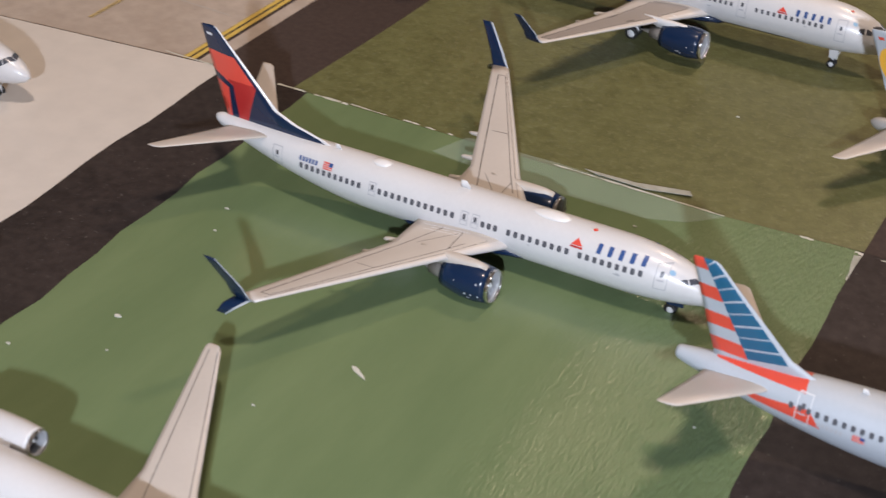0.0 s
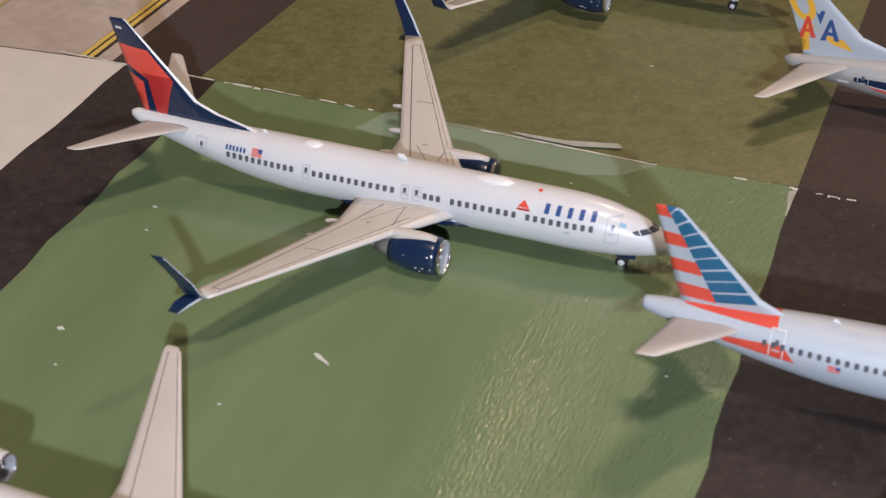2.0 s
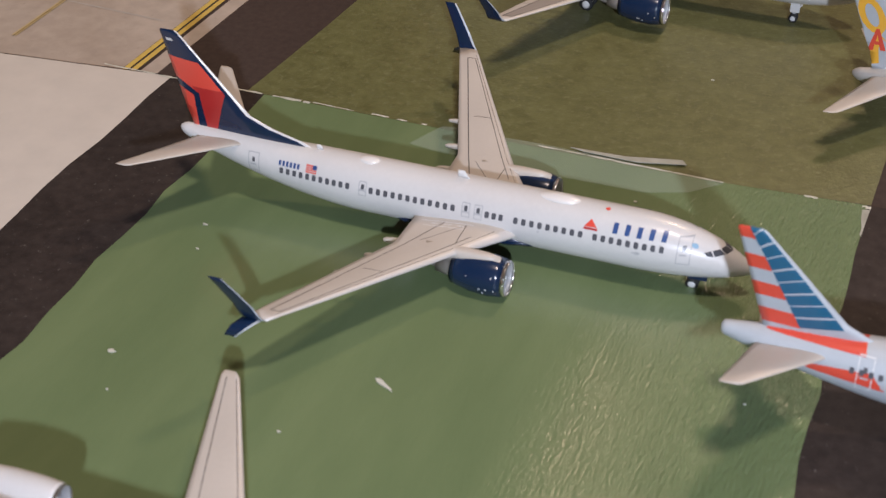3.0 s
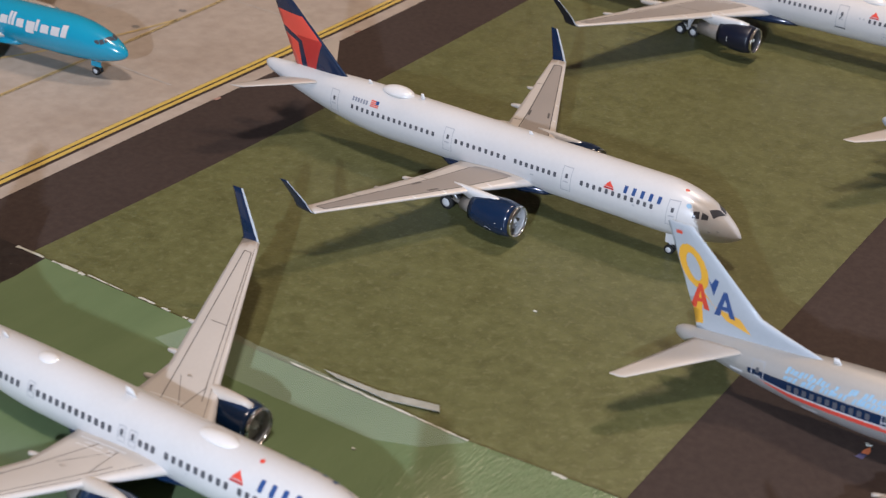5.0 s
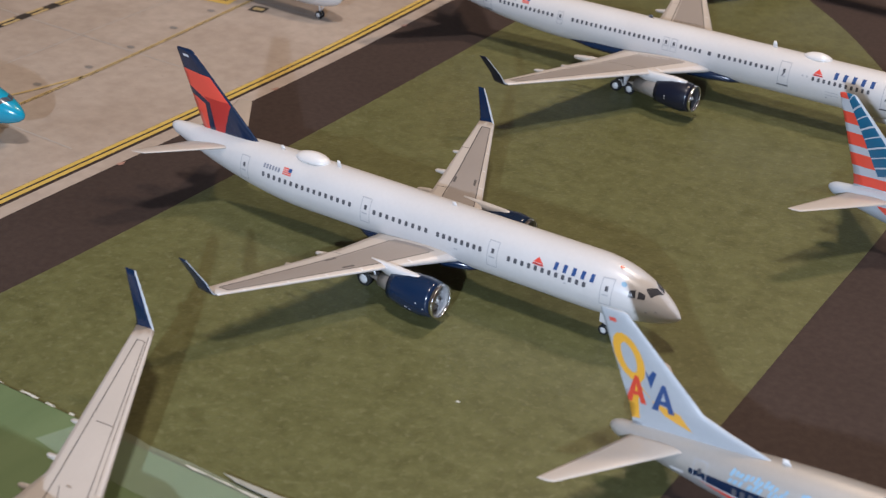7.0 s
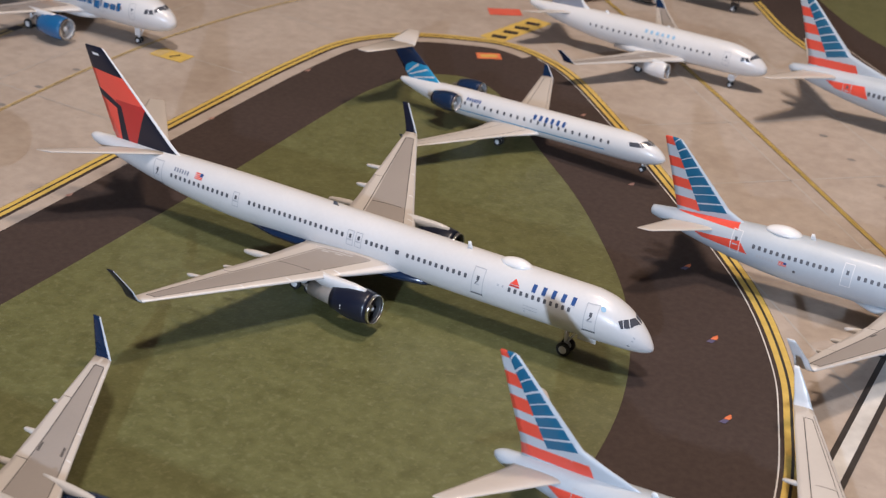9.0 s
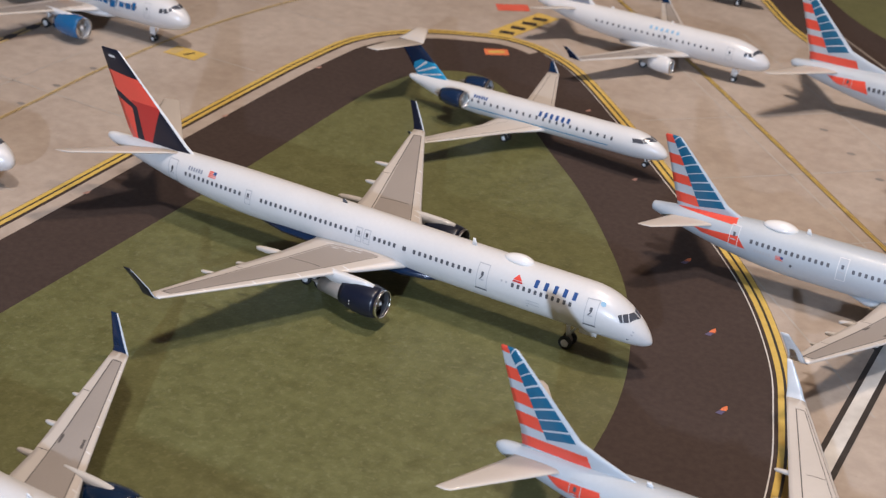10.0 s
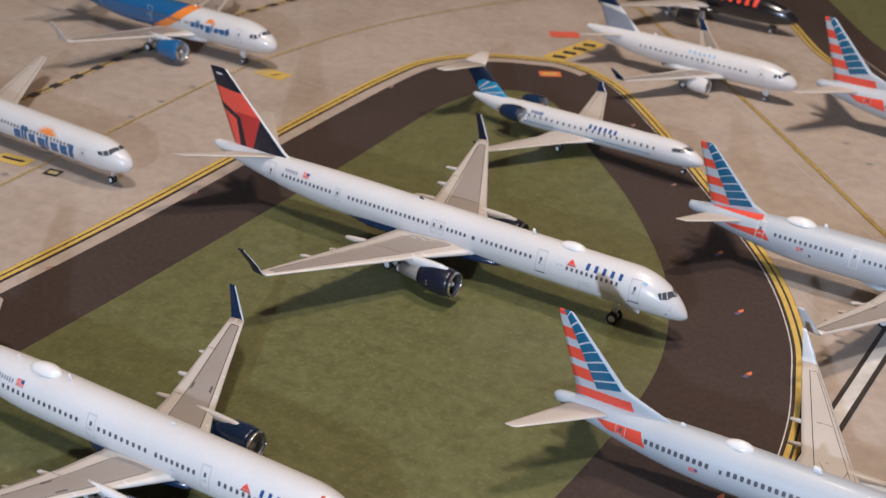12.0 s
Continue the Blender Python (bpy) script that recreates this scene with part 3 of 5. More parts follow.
def ribbon(name, pts, width, z, mat, parent=None, label=""):
    """A printed line of that width along the points, all in table units."""
    bm = bmesh.new()
    left, right = [], []
    for i, p in enumerate(pts):
        a, b2 = Vector(pts[max(i - 1, 0)]), Vector(pts[min(i + 1, len(pts) - 1)])
        d = (b2 - a).normalized()
        nrm = Vector((-d.y, d.x)) * width / 2
        q = Vector(p)
        left.append(bm.verts.new(((q + nrm).x * U, (q + nrm).y * U, z / 1000)))
        right.append(bm.verts.new(((q - nrm).x * U, (q - nrm).y * U, z / 1000)))
    for i in range(len(pts) - 1):
        f = bm.faces.new((right[i], right[i + 1], left[i + 1], left[i]))
    bm.normal_update()
    for f in bm.faces:
        if f.normal.z < 0:
            f.normal_flip()
    ob = part(name, bm, mat, parent, label, smooth=False)
    if parent is None:
        tagged(ob, label, kind="structure")
    return ob


def smooth_line(pts, k=6):
    """Catmull-Rom points through the given ones."""
    out = []
    p = [pts[0]] + list(pts) + [pts[-1]]
    for i in range(1, len(p) - 2):
        for j in range(k):
            t = j / k
            out.append(tuple(0.5 * (2 * p[i][n] + (p[i + 1][n] - p[i - 1][n]) * t + (2 * p[i - 1][n] - 5 * p[i][n] + 4 * p[i + 1][n] - p[i + 2][n]) * t * t + (3 * p[i][n] - p[i - 1][n] - 3 * p[i + 1][n] + p[i + 2][n]) * t ** 3) for n in (0, 1)))
    out.append(tuple(pts[-1]))
    return out


def ground_mat(name, c1, c2, scale, rough, bump, bump_scale, speck=None, speck_amount=0.0, big=None, stretch=(1, 1, 1), coat=0.0, spec=0.34):
    """Printed ground: two colours mixed by fine noise, larger stains, and light specks."""
    m = bpy.data.materials.new(name)
    m.use_nodes = True
    nt = m.node_tree
    b2 = nt.nodes["Principled BSDF"]
    b2.inputs["Roughness"].default_value = rough
    b2.inputs["Coat Weight"].default_value = coat
    b2.inputs["Coat Roughness"].default_value = 0.3
    b2.inputs["Specular IOR Level"].default_value = spec
    tc = nt.nodes.new("ShaderNodeTexCoord")
    mp = nt.nodes.new("ShaderNodeMapping")
    mp.inputs["Scale"].default_value = stretch
    nt.links.new(tc.outputs["Object"], mp.inputs["Vector"])

    def noise_node(sc, detail=5.0, rgh=0.6):
        n = nt.nodes.new("ShaderNodeTexNoise")
        n.inputs["Scale"].default_value, n.inputs["Detail"].default_value, n.inputs["Roughness"].default_value = sc, detail, rgh
        nt.links.new(mp.outputs["Vector"], n.inputs["Vector"])
        return n

    def ramp(src, lo, hi):
        r = nt.nodes.new("ShaderNodeMapRange")
        r.inputs["From Min"].default_value, r.inputs["From Max"].default_value = lo, hi
        nt.links.new(src, r.inputs["Value"])
        return r.outputs["Result"]

    mix = nt.nodes.new("ShaderNodeMix")
    mix.data_type = "RGBA"
    mix.inputs["A"].default_value, mix.inputs["B"].default_value = (*c1, 1), (*c2, 1)
    nt.links.new(ramp(noise_node(scale).outputs["Fac"], 0.35, 0.65), mix.inputs["Factor"])
    col = mix.outputs["Result"]
    if big:
        mix2 = nt.nodes.new("ShaderNodeMix")
        mix2.data_type = "RGBA"
        mix2.blend_type = "MULTIPLY"
        mix2.inputs["B"].default_value = (*big[1], 1)
        nt.links.new(col, mix2.inputs["A"])
        nt.links.new(ramp(noise_node(big[0], 3.0).outputs["Fac"], 0.40, 0.70), mix2.inputs["Factor"])
        col = mix2.outputs["Result"]
    if speck:
        mix3 = nt.nodes.new("ShaderNodeMix")
        mix3.data_type = "RGBA"
        mix3.inputs["B"].default_value = (*speck, 1)
        nt.links.new(col, mix3.inputs["A"])
        nt.links.new(ramp(noise_node(scale * 2.2, 2.0).outputs["Fac"], 0.80 - speck_amount, 0.86), mix3.inputs["Factor"])
        col = mix3.outputs["Result"]
    nt.links.new(col, b2.inputs["Base Color"])
    if bump:
        n = noise_node(bump_scale, 3.0, 0.55)
        bp = nt.nodes.new("ShaderNodeBump")
        bp.inputs["Strength"].default_value, bp.inputs["Distance"].default_value = bump, 0.0006
        nt.links.new(n.outputs["Fac"], bp.inputs["Height"])
        nt.links.new(bp.outputs["Normal"], b2.inputs["Normal"])
    return m


G = {
    "concrete": ground_mat("printed_concrete", (0.385, 0.325, 0.272), (0.45, 0.382, 0.322), 260, 0.55, 0.05, 500, speck=(0.28, 0.245, 0.215), speck_amount=0.14, big=(30, (0.84, 0.81, 0.78))),
    "tarmac": ground_mat("printed_tarmac", (0.052, 0.037, 0.032), (0.065, 0.047, 0.040), 700, 0.65, 0.04, 600, big=(20, (0.85, 0.85, 0.85)), spec=0.12),
    "grass": ground_mat("printed_grass", (0.103, 0.105, 0.038), (0.139, 0.143, 0.056), 360, 0.42, 0.20, 1300, speck=(0.185, 0.187, 0.09), speck_amount=0.26, big=(130, (0.82, 0.81, 0.77)), spec=0.54),
    "board_green": ground_mat("brushed_green_paint", (0.134, 0.188, 0.090), (0.158, 0.214, 0.104), 90, 0.24, 0.19, 1900, big=(14, (0.86, 0.89, 0.86)), stretch=(1, 0.26, 1), coat=0.0, spec=0.5),
    "board_black": ground_mat("black_board_paint", (0.033, 0.0255, 0.023), (0.049, 0.038, 0.034), 520, 0.62, 0.10, 700, speck=(0.15, 0.135, 0.125), speck_amount=0.13, big=(40, (0.72, 0.72, 0.72)), spec=0.14),
    "board_pale": ground_mat("pale_board_paint", (0.56, 0.52, 0.47), (0.60, 0.555, 0.50), 150, 0.45, 0.06, 300, big=(12, (0.93, 0.92, 0.91))),
    "yellow": ground_mat("yellow_line_print", (0.54, 0.375, 0.085), (0.62, 0.44, 0.11), 500, 0.45, 0.0, 1),
    "yellow_dull": ground_mat("worn_yellow_print", (0.46, 0.34, 0.15), (0.54, 0.41, 0.19), 400, 0.5, 0.0, 1),
    "ink": ground_mat("black_line_print", (0.030, 0.025, 0.022), (0.045, 0.038, 0.034), 400, 0.5, 0.0, 1),
    "white_ink": ground_mat("white_line_print", (0.60, 0.58, 0.55), (0.68, 0.66, 0.62), 300, 0.5, 0.0, 1, big=(60, (0.75, 0.74, 0.72))),
    "joint": ground_mat("concrete_joint_print", (0.385, 0.35, 0.312), (0.425, 0.388, 0.348), 300, 0.5, 0.0, 1),
    "orange": ground_mat("orange_print", (0.62, 0.16, 0.06), (0.70, 0.20, 0.08), 500, 0.5, 0.0, 1),
    "violet": ground_mat("violet_print", (0.09, 0.08, 0.16), (0.12, 0.11, 0.20), 500, 0.5, 0.0, 1),
    "red": ground_mat("red_sign_print", (0.60, 0.10, 0.06), (0.68, 0.13, 0.08), 300, 0.5, 0.0, 1),
    "paper": ground_mat("torn_paper_edge", (0.46, 0.47, 0.40), (0.60, 0.60, 0.54), 300, 0.6, 0.2, 500),
    "grey_paper": ground_mat("greyed_paper", (0.30, 0.30, 0.25), (0.40, 0.40, 0.35), 300, 0.6, 0.2, 500),
    "faded": ground_mat("faded_orange_print", (0.34, 0.19, 0.15), (0.42, 0.24, 0.19), 500, 0.5, 0.0, 1),
    "grime": ground_mat("dark_spot_print", (0.20, 0.185, 0.17), (0.25, 0.23, 0.21), 500, 0.5, 0.0, 1),
    "wood": ground_mat("table_wood", (0.22, 0.13, 0.07), (0.30, 0.18, 0.10), 60, 0.45, 0.1, 200, stretch=(1, 0.1, 1)),
    "plaster": ground_mat("wall_plaster", (0.74, 0.70, 0.65), (0.80, 0.76, 0.71), 8, 0.8, 0.05, 60),
}

# thicker brush ridges towards the edge of the green paint
nt = G["board_green"].node_tree
bump_node = [q for q in nt.nodes if q.bl_idname == "ShaderNodeBump"][0]
xyz, ridge = nt.nodes.new("ShaderNodeSeparateXYZ"), nt.nodes.new("ShaderNodeMapRange")
nt.links.new([q for q in nt.nodes if q.bl_idname == "ShaderNodeTexCoord"][0].outputs["Object"], xyz.inputs["Vector"])
nt.links.new(xyz.outputs["X"], ridge.inputs["Value"])
ridge.inputs["From Min"].default_value, ridge.inputs["From Max"].default_value = -1.1 * U, 0.1 * U
ridge.inputs["To Min"].default_value, ridge.inputs["To Max"].default_value = 0.06, 0.78
nt.links.new(ridge.outputs["Result"], bump_node.inputs["Strength"])

# room round the table
X0, X1, Y0, Y1, ZF, ZC = -2.2, 2.2, -2.4, 2.9, -0.74, 1.75


def slab(name, x0, x1, y0, y1, z0, z1, mat, kind="structure", label=""):
    bm = bmesh.new()
    bmesh.ops.create_cube(bm, size=1)
    for v in bm.verts:
        v.co = (lerp(x0, x1, v.co.x + 0.5), lerp(y0, y1, v.co.y + 0.5), lerp(z0, z1, v.co.z + 0.5))
    ob = part(name, bm, mat, None, smooth=False)
    tagged(ob, label, kind=kind)
    return ob


slab("floor", X0 - 0.1, X1 + 0.1, Y0 - 0.1, Y1 + 0.1, ZF - 0.05, ZF, G["wood"])
slab("ceiling", X0 - 0.1, X1 + 0.1, Y0 - 0.1, Y1 + 0.1, ZC, ZC + 0.05, G["plaster"])
slab("wall_south", X0, X1, Y0 - 0.1, Y0, ZF, ZC, G["plaster"])
slab("wall_north", X0, X1, Y1, Y1 + 0.1, ZF, ZC, G["plaster"])
slab("wall_west", X0 - 0.1, X0, Y0 - 0.1, Y1 + 0.1, ZF, ZC, G["plaster"])
slab("wall_east", X1, X1 + 0.1, Y0 - 0.1, Y1 + 0.1, ZF, ZC, G["plaster"])

table = new("table")
table.location = (0, 0.1, ZF)
tagged(table, "plain wooden table under the printed mat", "table")
bm = bmesh.new()
bmesh.ops.create_cube(bm, size=1)
for v in bm.verts:
    v.co = (v.co.x * 1.10, v.co.y * 1.10, v.co.z * 0.03 - ZF - 0.0165)
bmesh.ops.bevel(bm, geom=bm.edges[:], offset=0.004, segments=2, affect="EDGES")
part("tabletop", bm, G["wood"], table, smooth=False)
for sx in (-0.5, 0.5):
    for sy in (-0.5, 0.5):
        bm = bmesh.new()
        bmesh.ops.create_cube(bm, size=1)
        for v in bm.verts:
            v.co = (sx + v.co.x * 0.05, sy + v.co.y * 0.05, (v.co.z + 0.5) * (-ZF - 0.032))
        part("leg", bm, G["wood"], table, smooth=False)

# printed mat: apron, with the taxiway, the grass and the lines printed on it
mat_ob = sheet("ground", [(-21, -17), (21, -17), (21, 25), (-21, 25)], 0.0, G["concrete"], None, "printed airport mat with pale concrete apron", thick=1.4)
OUT_L = [(-5.34, 1.0), (-5.30, 3.0), (-5.24, 5.0), (-5.21, 7.0), (-5.26, 9.0), (-5.31, 11.0), (-5.31, 12.2), (-5.21, 13.13), (-4.75, 13.82), (-4.06, 14.2), (-3.62, 14.3), (-3.10, 14.15), (-2.45, 13.7), (-1.28, 12.45), (-0.60, 11.68), (0.36, 10.55), (0.92, 9.78), (1.38, 8.92), (1.62, 8.25), (1.84, 7.45), (1.98, 6.4), (2.03, 5.0), (2.03, 1.0)]
line = smooth_line(OUT_L)


def inset(pts, d):
    out = []
    for i, p in enumerate(pts):
        a, b2 = Vector(pts[max(i - 1, 0)]), Vector(pts[min(i + 1, len(pts) - 1)])
        t = (b2 - a).normalized()
        out.append((p[0] + t.y * d, p[1] - t.x * d))
    return out


sheet("taxiway", inset(line, 0.058), 0.05, G["tarmac"], mat_ob, "dark brown printed taxiway")
GRASS = [(-4.28, 1.0), (-4.16, 3.0), (-4.10, 6.0), (-4.12, 9.0), (-4.2, 11.4), (-4.15, 12.2), (-3.95, 12.75), (-3.5, 12.98), (-3.0, 12.75), (-2.4, 12.1), (-1.9, 11.55), (-1.28, 10.9), (-0.72, 10.2), (-0.17, 9.4), (0.22, 8.6), (0.47, 7.8), (0.58, 7.0), (0.60, 6.2), (0.58, 5.0), (0.56, 3.0), (0.54, 1.0)]
sheet("grass_area", smooth_line(GRASS), 0.10, G["grass"], mat_ob, "mottled olive printed grass")
cut = 66  # where the pale shoulder of the straight ends
ribbon("shoulder", inset(line, 0.17)[:cut], 0.15, 0.10, G["concrete"], mat_ob, "pale printed shoulder")
ribbon("edge_band", line, 0.128, 0.14, G["ink"], mat_ob)
for d in (-0.035, 0.035):
    ribbon("edge_line", inset(line, d), 0.048, 0.18, G["yellow"], mat_ob, "yellow double edge line")
ribbon("edge_line", inset(line, 0.096)[cut:], 0.011, 0.18, G["white_ink"], mat_ob, "thin white edge line")

# the next taxiway behind the apron
BACK = smooth_line([(-4.6, 22.3), (-3.2, 20.25), (-1.76, 18.2), (-0.68, 16.75), (0.9, 15.6), (3.2, 15.1), (7.0, 14.9)])
sheet("taxiway", BACK + [(20.8, 14.9), (20.8, 24.8), (-4.6, 24.8)], 0.05, G["tarmac"], mat_ob)
sheet("grass_area", smooth_line([(-3.9, 22.8), (-2.6, 21.05), (-1.63, 19.73), (-0.19, 17.77), (1.4, 16.7), (3.6, 16.2), (7.0, 16.0)]) + [(20.7, 16.0), (20.7, 24.7), (-3.9, 24.7)], 0.10, G["grass"], mat_ob)
ribbon("edge_band", BACK, 0.14, 0.14, G["ink"], mat_ob)
for d in (-0.037, 0.037):
    ribbon("edge_line", inset(BACK, d), 0.044, 0.18, G["yellow"], mat_ob)

# apron lines
LEAD = [(-6.6, 1.3), (-6.61, 4.6), (-6.65, 5.9), (-6.72, 7.1), (-6.81, 8.65), (-6.86, 9.45), (-6.93, 10.6), (-6.9, 12.0), (-6.6, 13.8), (-5.95, 15.6), (-5.1, 17.2)]
ribbon("taxi_line", smooth_line(LEAD), 0.046, 0.10, G["ink"], mat_ob)
for d in (-0.0125, 0.0125):
    ribbon("taxi_line", inset(smooth_line(LEAD), d), 0.017, 0.14, G["yellow_dull"], mat_ob, "worn yellow taxi line")
ribbon("taxi_line", smooth_line([(-6.63, 5.1), (-6.74, 4.65), (-6.86, 4.3), (-7.2, 3.5), (-8.2, 1.9)]), 0.034, 0.14, G["yellow_dull"], mat_ob)
ribbon("taxi_line", smooth_line([(-4.2, 17.6), (-1.65, 15.02), (-0.2, 13.45), (1.39, 11.67), (3.0, 9.9), (5.5, 7.0)]), 0.062, 0.10, G["ink"], mat_ob)
for d in (-0.013, 0.013):
    ribbon("taxi_line", inset(smooth_line([(-4.2, 17.6), (-1.65, 15.02), (-0.2, 13.45), (1.39, 11.67), (3.0, 9.9), (5.5, 7.0)]), d), 0.016, 0.14, G["yellow"], mat_ob, "yellow double taxi line")
# hold line of dark and yellow dashes
HOLD = [(-8.30, 1.3), (-8.30, 5.5), (-8.31, 8.9), (-8.36, 9.8), (-8.43, 11.0), (-8.38, 13.0), (-7.9, 16.0)]
ribbon("hold_line", HOLD, 0.12, 0.10, G["ink"], mat_ob)


def hold_x(y):
    for (x0, y0), (x1, y1) in zip(HOLD, HOLD[1:]):
        if y <= y1:
            return lerp(x0, x1, (y - y0) / (y1 - y0))


for i in range(36):
    y = 1.63 + i * 0.395
    for off in (-0.037, 0.037):
        ribbon("hold_dash", [(hold_x(y) + off, y), (hold_x(y + 0.23) + off, y + 0.23)], 0.042, 0.14, G["yellow_dull"], mat_ob)
# signs painted on the apron
ribbon("painted_sign", [(-6.72, 11.46), (-6.28, 11.46)], 0.26, 0.12, G["yellow"], mat_ob, "yellow painted sign with dark bars")
ribbon("sign_bar", [(-6.49, 11.40), (-6.42, 11.52)], 0.03, 0.16, G["ink"], mat_ob)
ribbon("sign_bar", [(-6.70, 11.46), (-6.58, 11.46)], 0.20, 0.15, G["yellow_dull"], mat_ob)
ribbon("painted_sign", [(-7.30, 7.50), (-6.88, 7.56)], 0.22, 0.12, G["yellow"], mat_ob)
ribbon("sign_bar", [(-7.24, 7.51), (-6.95, 7.55)], 0.05, 0.16, G["ink"], mat_ob)
ribbon("painted_sign", [(-6.60, 7.52), (-6.42, 7.55)], 0.16, 0.12, G["ink"], mat_ob)
ribbon("sign_bar", [(-6.57, 7.525), (-6.45, 7.545)], 0.07, 0.16, G["yellow_dull"], mat_ob)
ribbon("painted_sign", [(-3.76, 13.70), (-3.52, 13.86)], 0.20, 0.12, G["orange"], mat_ob, "orange painted sign")
ribbon("sign_bar", [(-3.72, 13.72), (-3.56, 13.84)], 0.08, 0.16, G["yellow"], mat_ob)
ribbon("painted_sign", [(-4.40, 15.28), (-4.05, 15.52)], 0.26, 0.12, G["red"], mat_ob, "red painted sign")
ribbon("hold_line", [(-3.90, 14.32), (-3.70, 15.4)], 0.32, 0.12, G["yellow"], mat_ob)
for i in range(4):
    ribbon("hold_dash", [(-3.94 + 0.04 * i, 14.46 + 0.24 * i), (-3.76 + 0.04 * i, 14.50 + 0.24 * i)], 0.11, 0.16, G["ink"], mat_ob)
# white centre bar with dark borders on the apron at the side
ribbon("apron_bar", [(2.07, 10.6), (2.06, 9.2), (2.05, 7.8), (2.05, 6.6)], 0.20, 0.20, G["ink"], mat_ob)
ribbon("apron_bar", [(2.07, 10.6), (2.06, 9.2), (2.05, 7.8), (2.05, 6.6)], 0.11, 0.24, G["white_ink"], mat_ob, "white bar with black borders")
# slab joints of the printed concrete
for i in range(9):
    y = 2.0 + i * 1.9
    ribbon("slab_joint", [(-5.55, y), (-12.0, y + 0.25)], 0.018, 0.06, G["joint"], mat_ob)
for x in (-7.45, -9.6):
    ribbon("slab_joint", [(x, 1.3), (x, 18.0)], 0.016, 0.06, G["joint"], mat_ob)
for i in range(7):
    a = (2.2 + i * 0.95, 8.6 + i * 0.9)
    ribbon("slab_joint", [(a[0] - 5.5, a[1] + 6.0), a], 0.02, 0.06, G["joint"], mat_ob)
for i in range(7):
    a = (-1.4 + i * 1.0, 12.9 - i * 1.1)
    ribbon("slab_joint", [a, (a[0] + 4.5, a[1] + 4.1)], 0.02, 0.06, G["joint"], mat_ob)
for i in range(9):
    cx, cy = 0.35 + i * 0.42, 13.9 - i * 0.47
    sheet("apron_drain", [(cx + 0.05 * math.cos(k * math.pi / 4), cy + 0.035 * math.sin(k * math.pi / 4)) for k in range(8)], 0.08, G["grime"], mat_ob)
for cx, cy in ((-6.83, 4.71), (-6.76, 5.3), (-6.81, 5.92), (-6.85, 6.58), (-6.93, 9.25), (-6.98, 9.84), (-7.01, 10.46), (-6.96, 8.6), (-6.91, 7.9), (-6.88, 7.2)):
    sheet("apron_drain", [(cx + 0.05 * math.cos(k * math.pi / 4), cy + 0.035 * math.sin(k * math.pi / 4)) for k in range(8)], 0.08, G["grime"], mat_ob)


def taxi_light(x, y):
    """A taxiway light as printed: an orange lamp with its violet shadow."""
    a = sheet("taxi_light", [(x - 0.012, y - 0.012), (x + 0.032, y), (x + 0.036, y + 0.03), (x + 0.018, y + 0.075), (x - 0.006, y + 0.03)], 0.20, G["faded"] if x < -0.7 else G["orange"], mat_ob)
    if x < -0.7:
        return
    sheet("taxi_light_foot", [(x - 0.03, y - 0.065), (x + 0.018, y - 0.065), (x + 0.03, y - 0.008), (x - 0.012, y - 0.014)], 0.20, G["violet"], a)


for x, y in ((0.74, 9.06), (1.19, 8.03), (0.14, 10.11), (1.49, 2.51), (-4.996, 8.03), (-5.06, 10.23), (-5.0, 5.9), (-5.02, 3.9), (-5.05, 12.0), (1.62, 6.2), (1.66, 4.4), (-0.9, 11.4), (-2.0, 12.75)):
    taxi_light(x, y)

# the painted board in front of the mat's edge
board = sheet("board", [(-14, -16), (9, -16), (9, 1.30), (0.55, 1.29), (-0.6, 1.20), (-5.05, 1.16), (-14, 0.2)], 0.45, G["board_black"], None, "hand-painted board lying on the mat, black, green and pale", thick=0.40)
rnd = random.Random(3)


def wavy(x, y0, y1, n, amp):
    return [(x + rnd.uniform(-amp, amp), lerp(y0, y1, i / n)) for i in range(n + 1)]


sheet("board_green", wavy(0.54, 1.283, -16, 60, 0.02) + wavy(-4.12, -16, 1.162, 60, 0.03) + [(-0.6, 1.198)], 0.50, G["board_green"], board, "glossy brushed green paint")
sheet("board_pale", wavy(-4.97, 1.155, -16, 50, 0.02) + [(-14, -16), (-14, 0.197)], 0.50, G["board_pale"], board, "pale painted concrete")
# torn paper along the board's edge
def torn(x0, x1, y, amp, wide):
    n = max(4, int((x1 - x0) * 16))
    up = [(lerp(x0, x1, i / n), y + rnd.uniform(0, amp)) for i in range(n + 1)]
    dn = [(lerp(x1, x0, i / n), y - wide * rnd.uniform(0.15, 1.0)) for i in range(n + 1)]
    return up + dn


for x0, x1, y, wide in ((-4.42, -4.14, 1.165, 0.03), (-4.05, -3.80, 1.17, 0.022), (-3.70, -3.35, 1.18, 0.008), (-3.2, -3.05, 1.185, 0.014), (0.1, 0.20, 1.25, 0.022), (0.50, 0.56, 1.262, 0.03), (-5.6, -4.9, 1.14, 0.02), (0.69, 0.74, 1.252, 0.014), (-3.78, -3.72, 1.172, 0.03), (-2.98, -2.9, 1.185, 0.012), (-2.78, -2.74, 1.19, 0.016), (0.775, 0.86, 1.252, 0.034), (0.905, 0.97, 1.258, 0.014), (1.40, 1.425, 1.265, 0.016)):
    sheet("torn_edge", torn(x0, x1, y, 0.012, wide), 0.56, G["paper"], board, "torn white paper edge")
sheet("torn_edge", [(0.558, 1.235), (0.505, 1.215), (0.512, 1.12), (0.532, 1.0), (0.530, 0.92), (0.543, 0.90), (0.548, 1.05)], 0.54, G["grey_paper"], board, "scuffed pale edge of the paint")
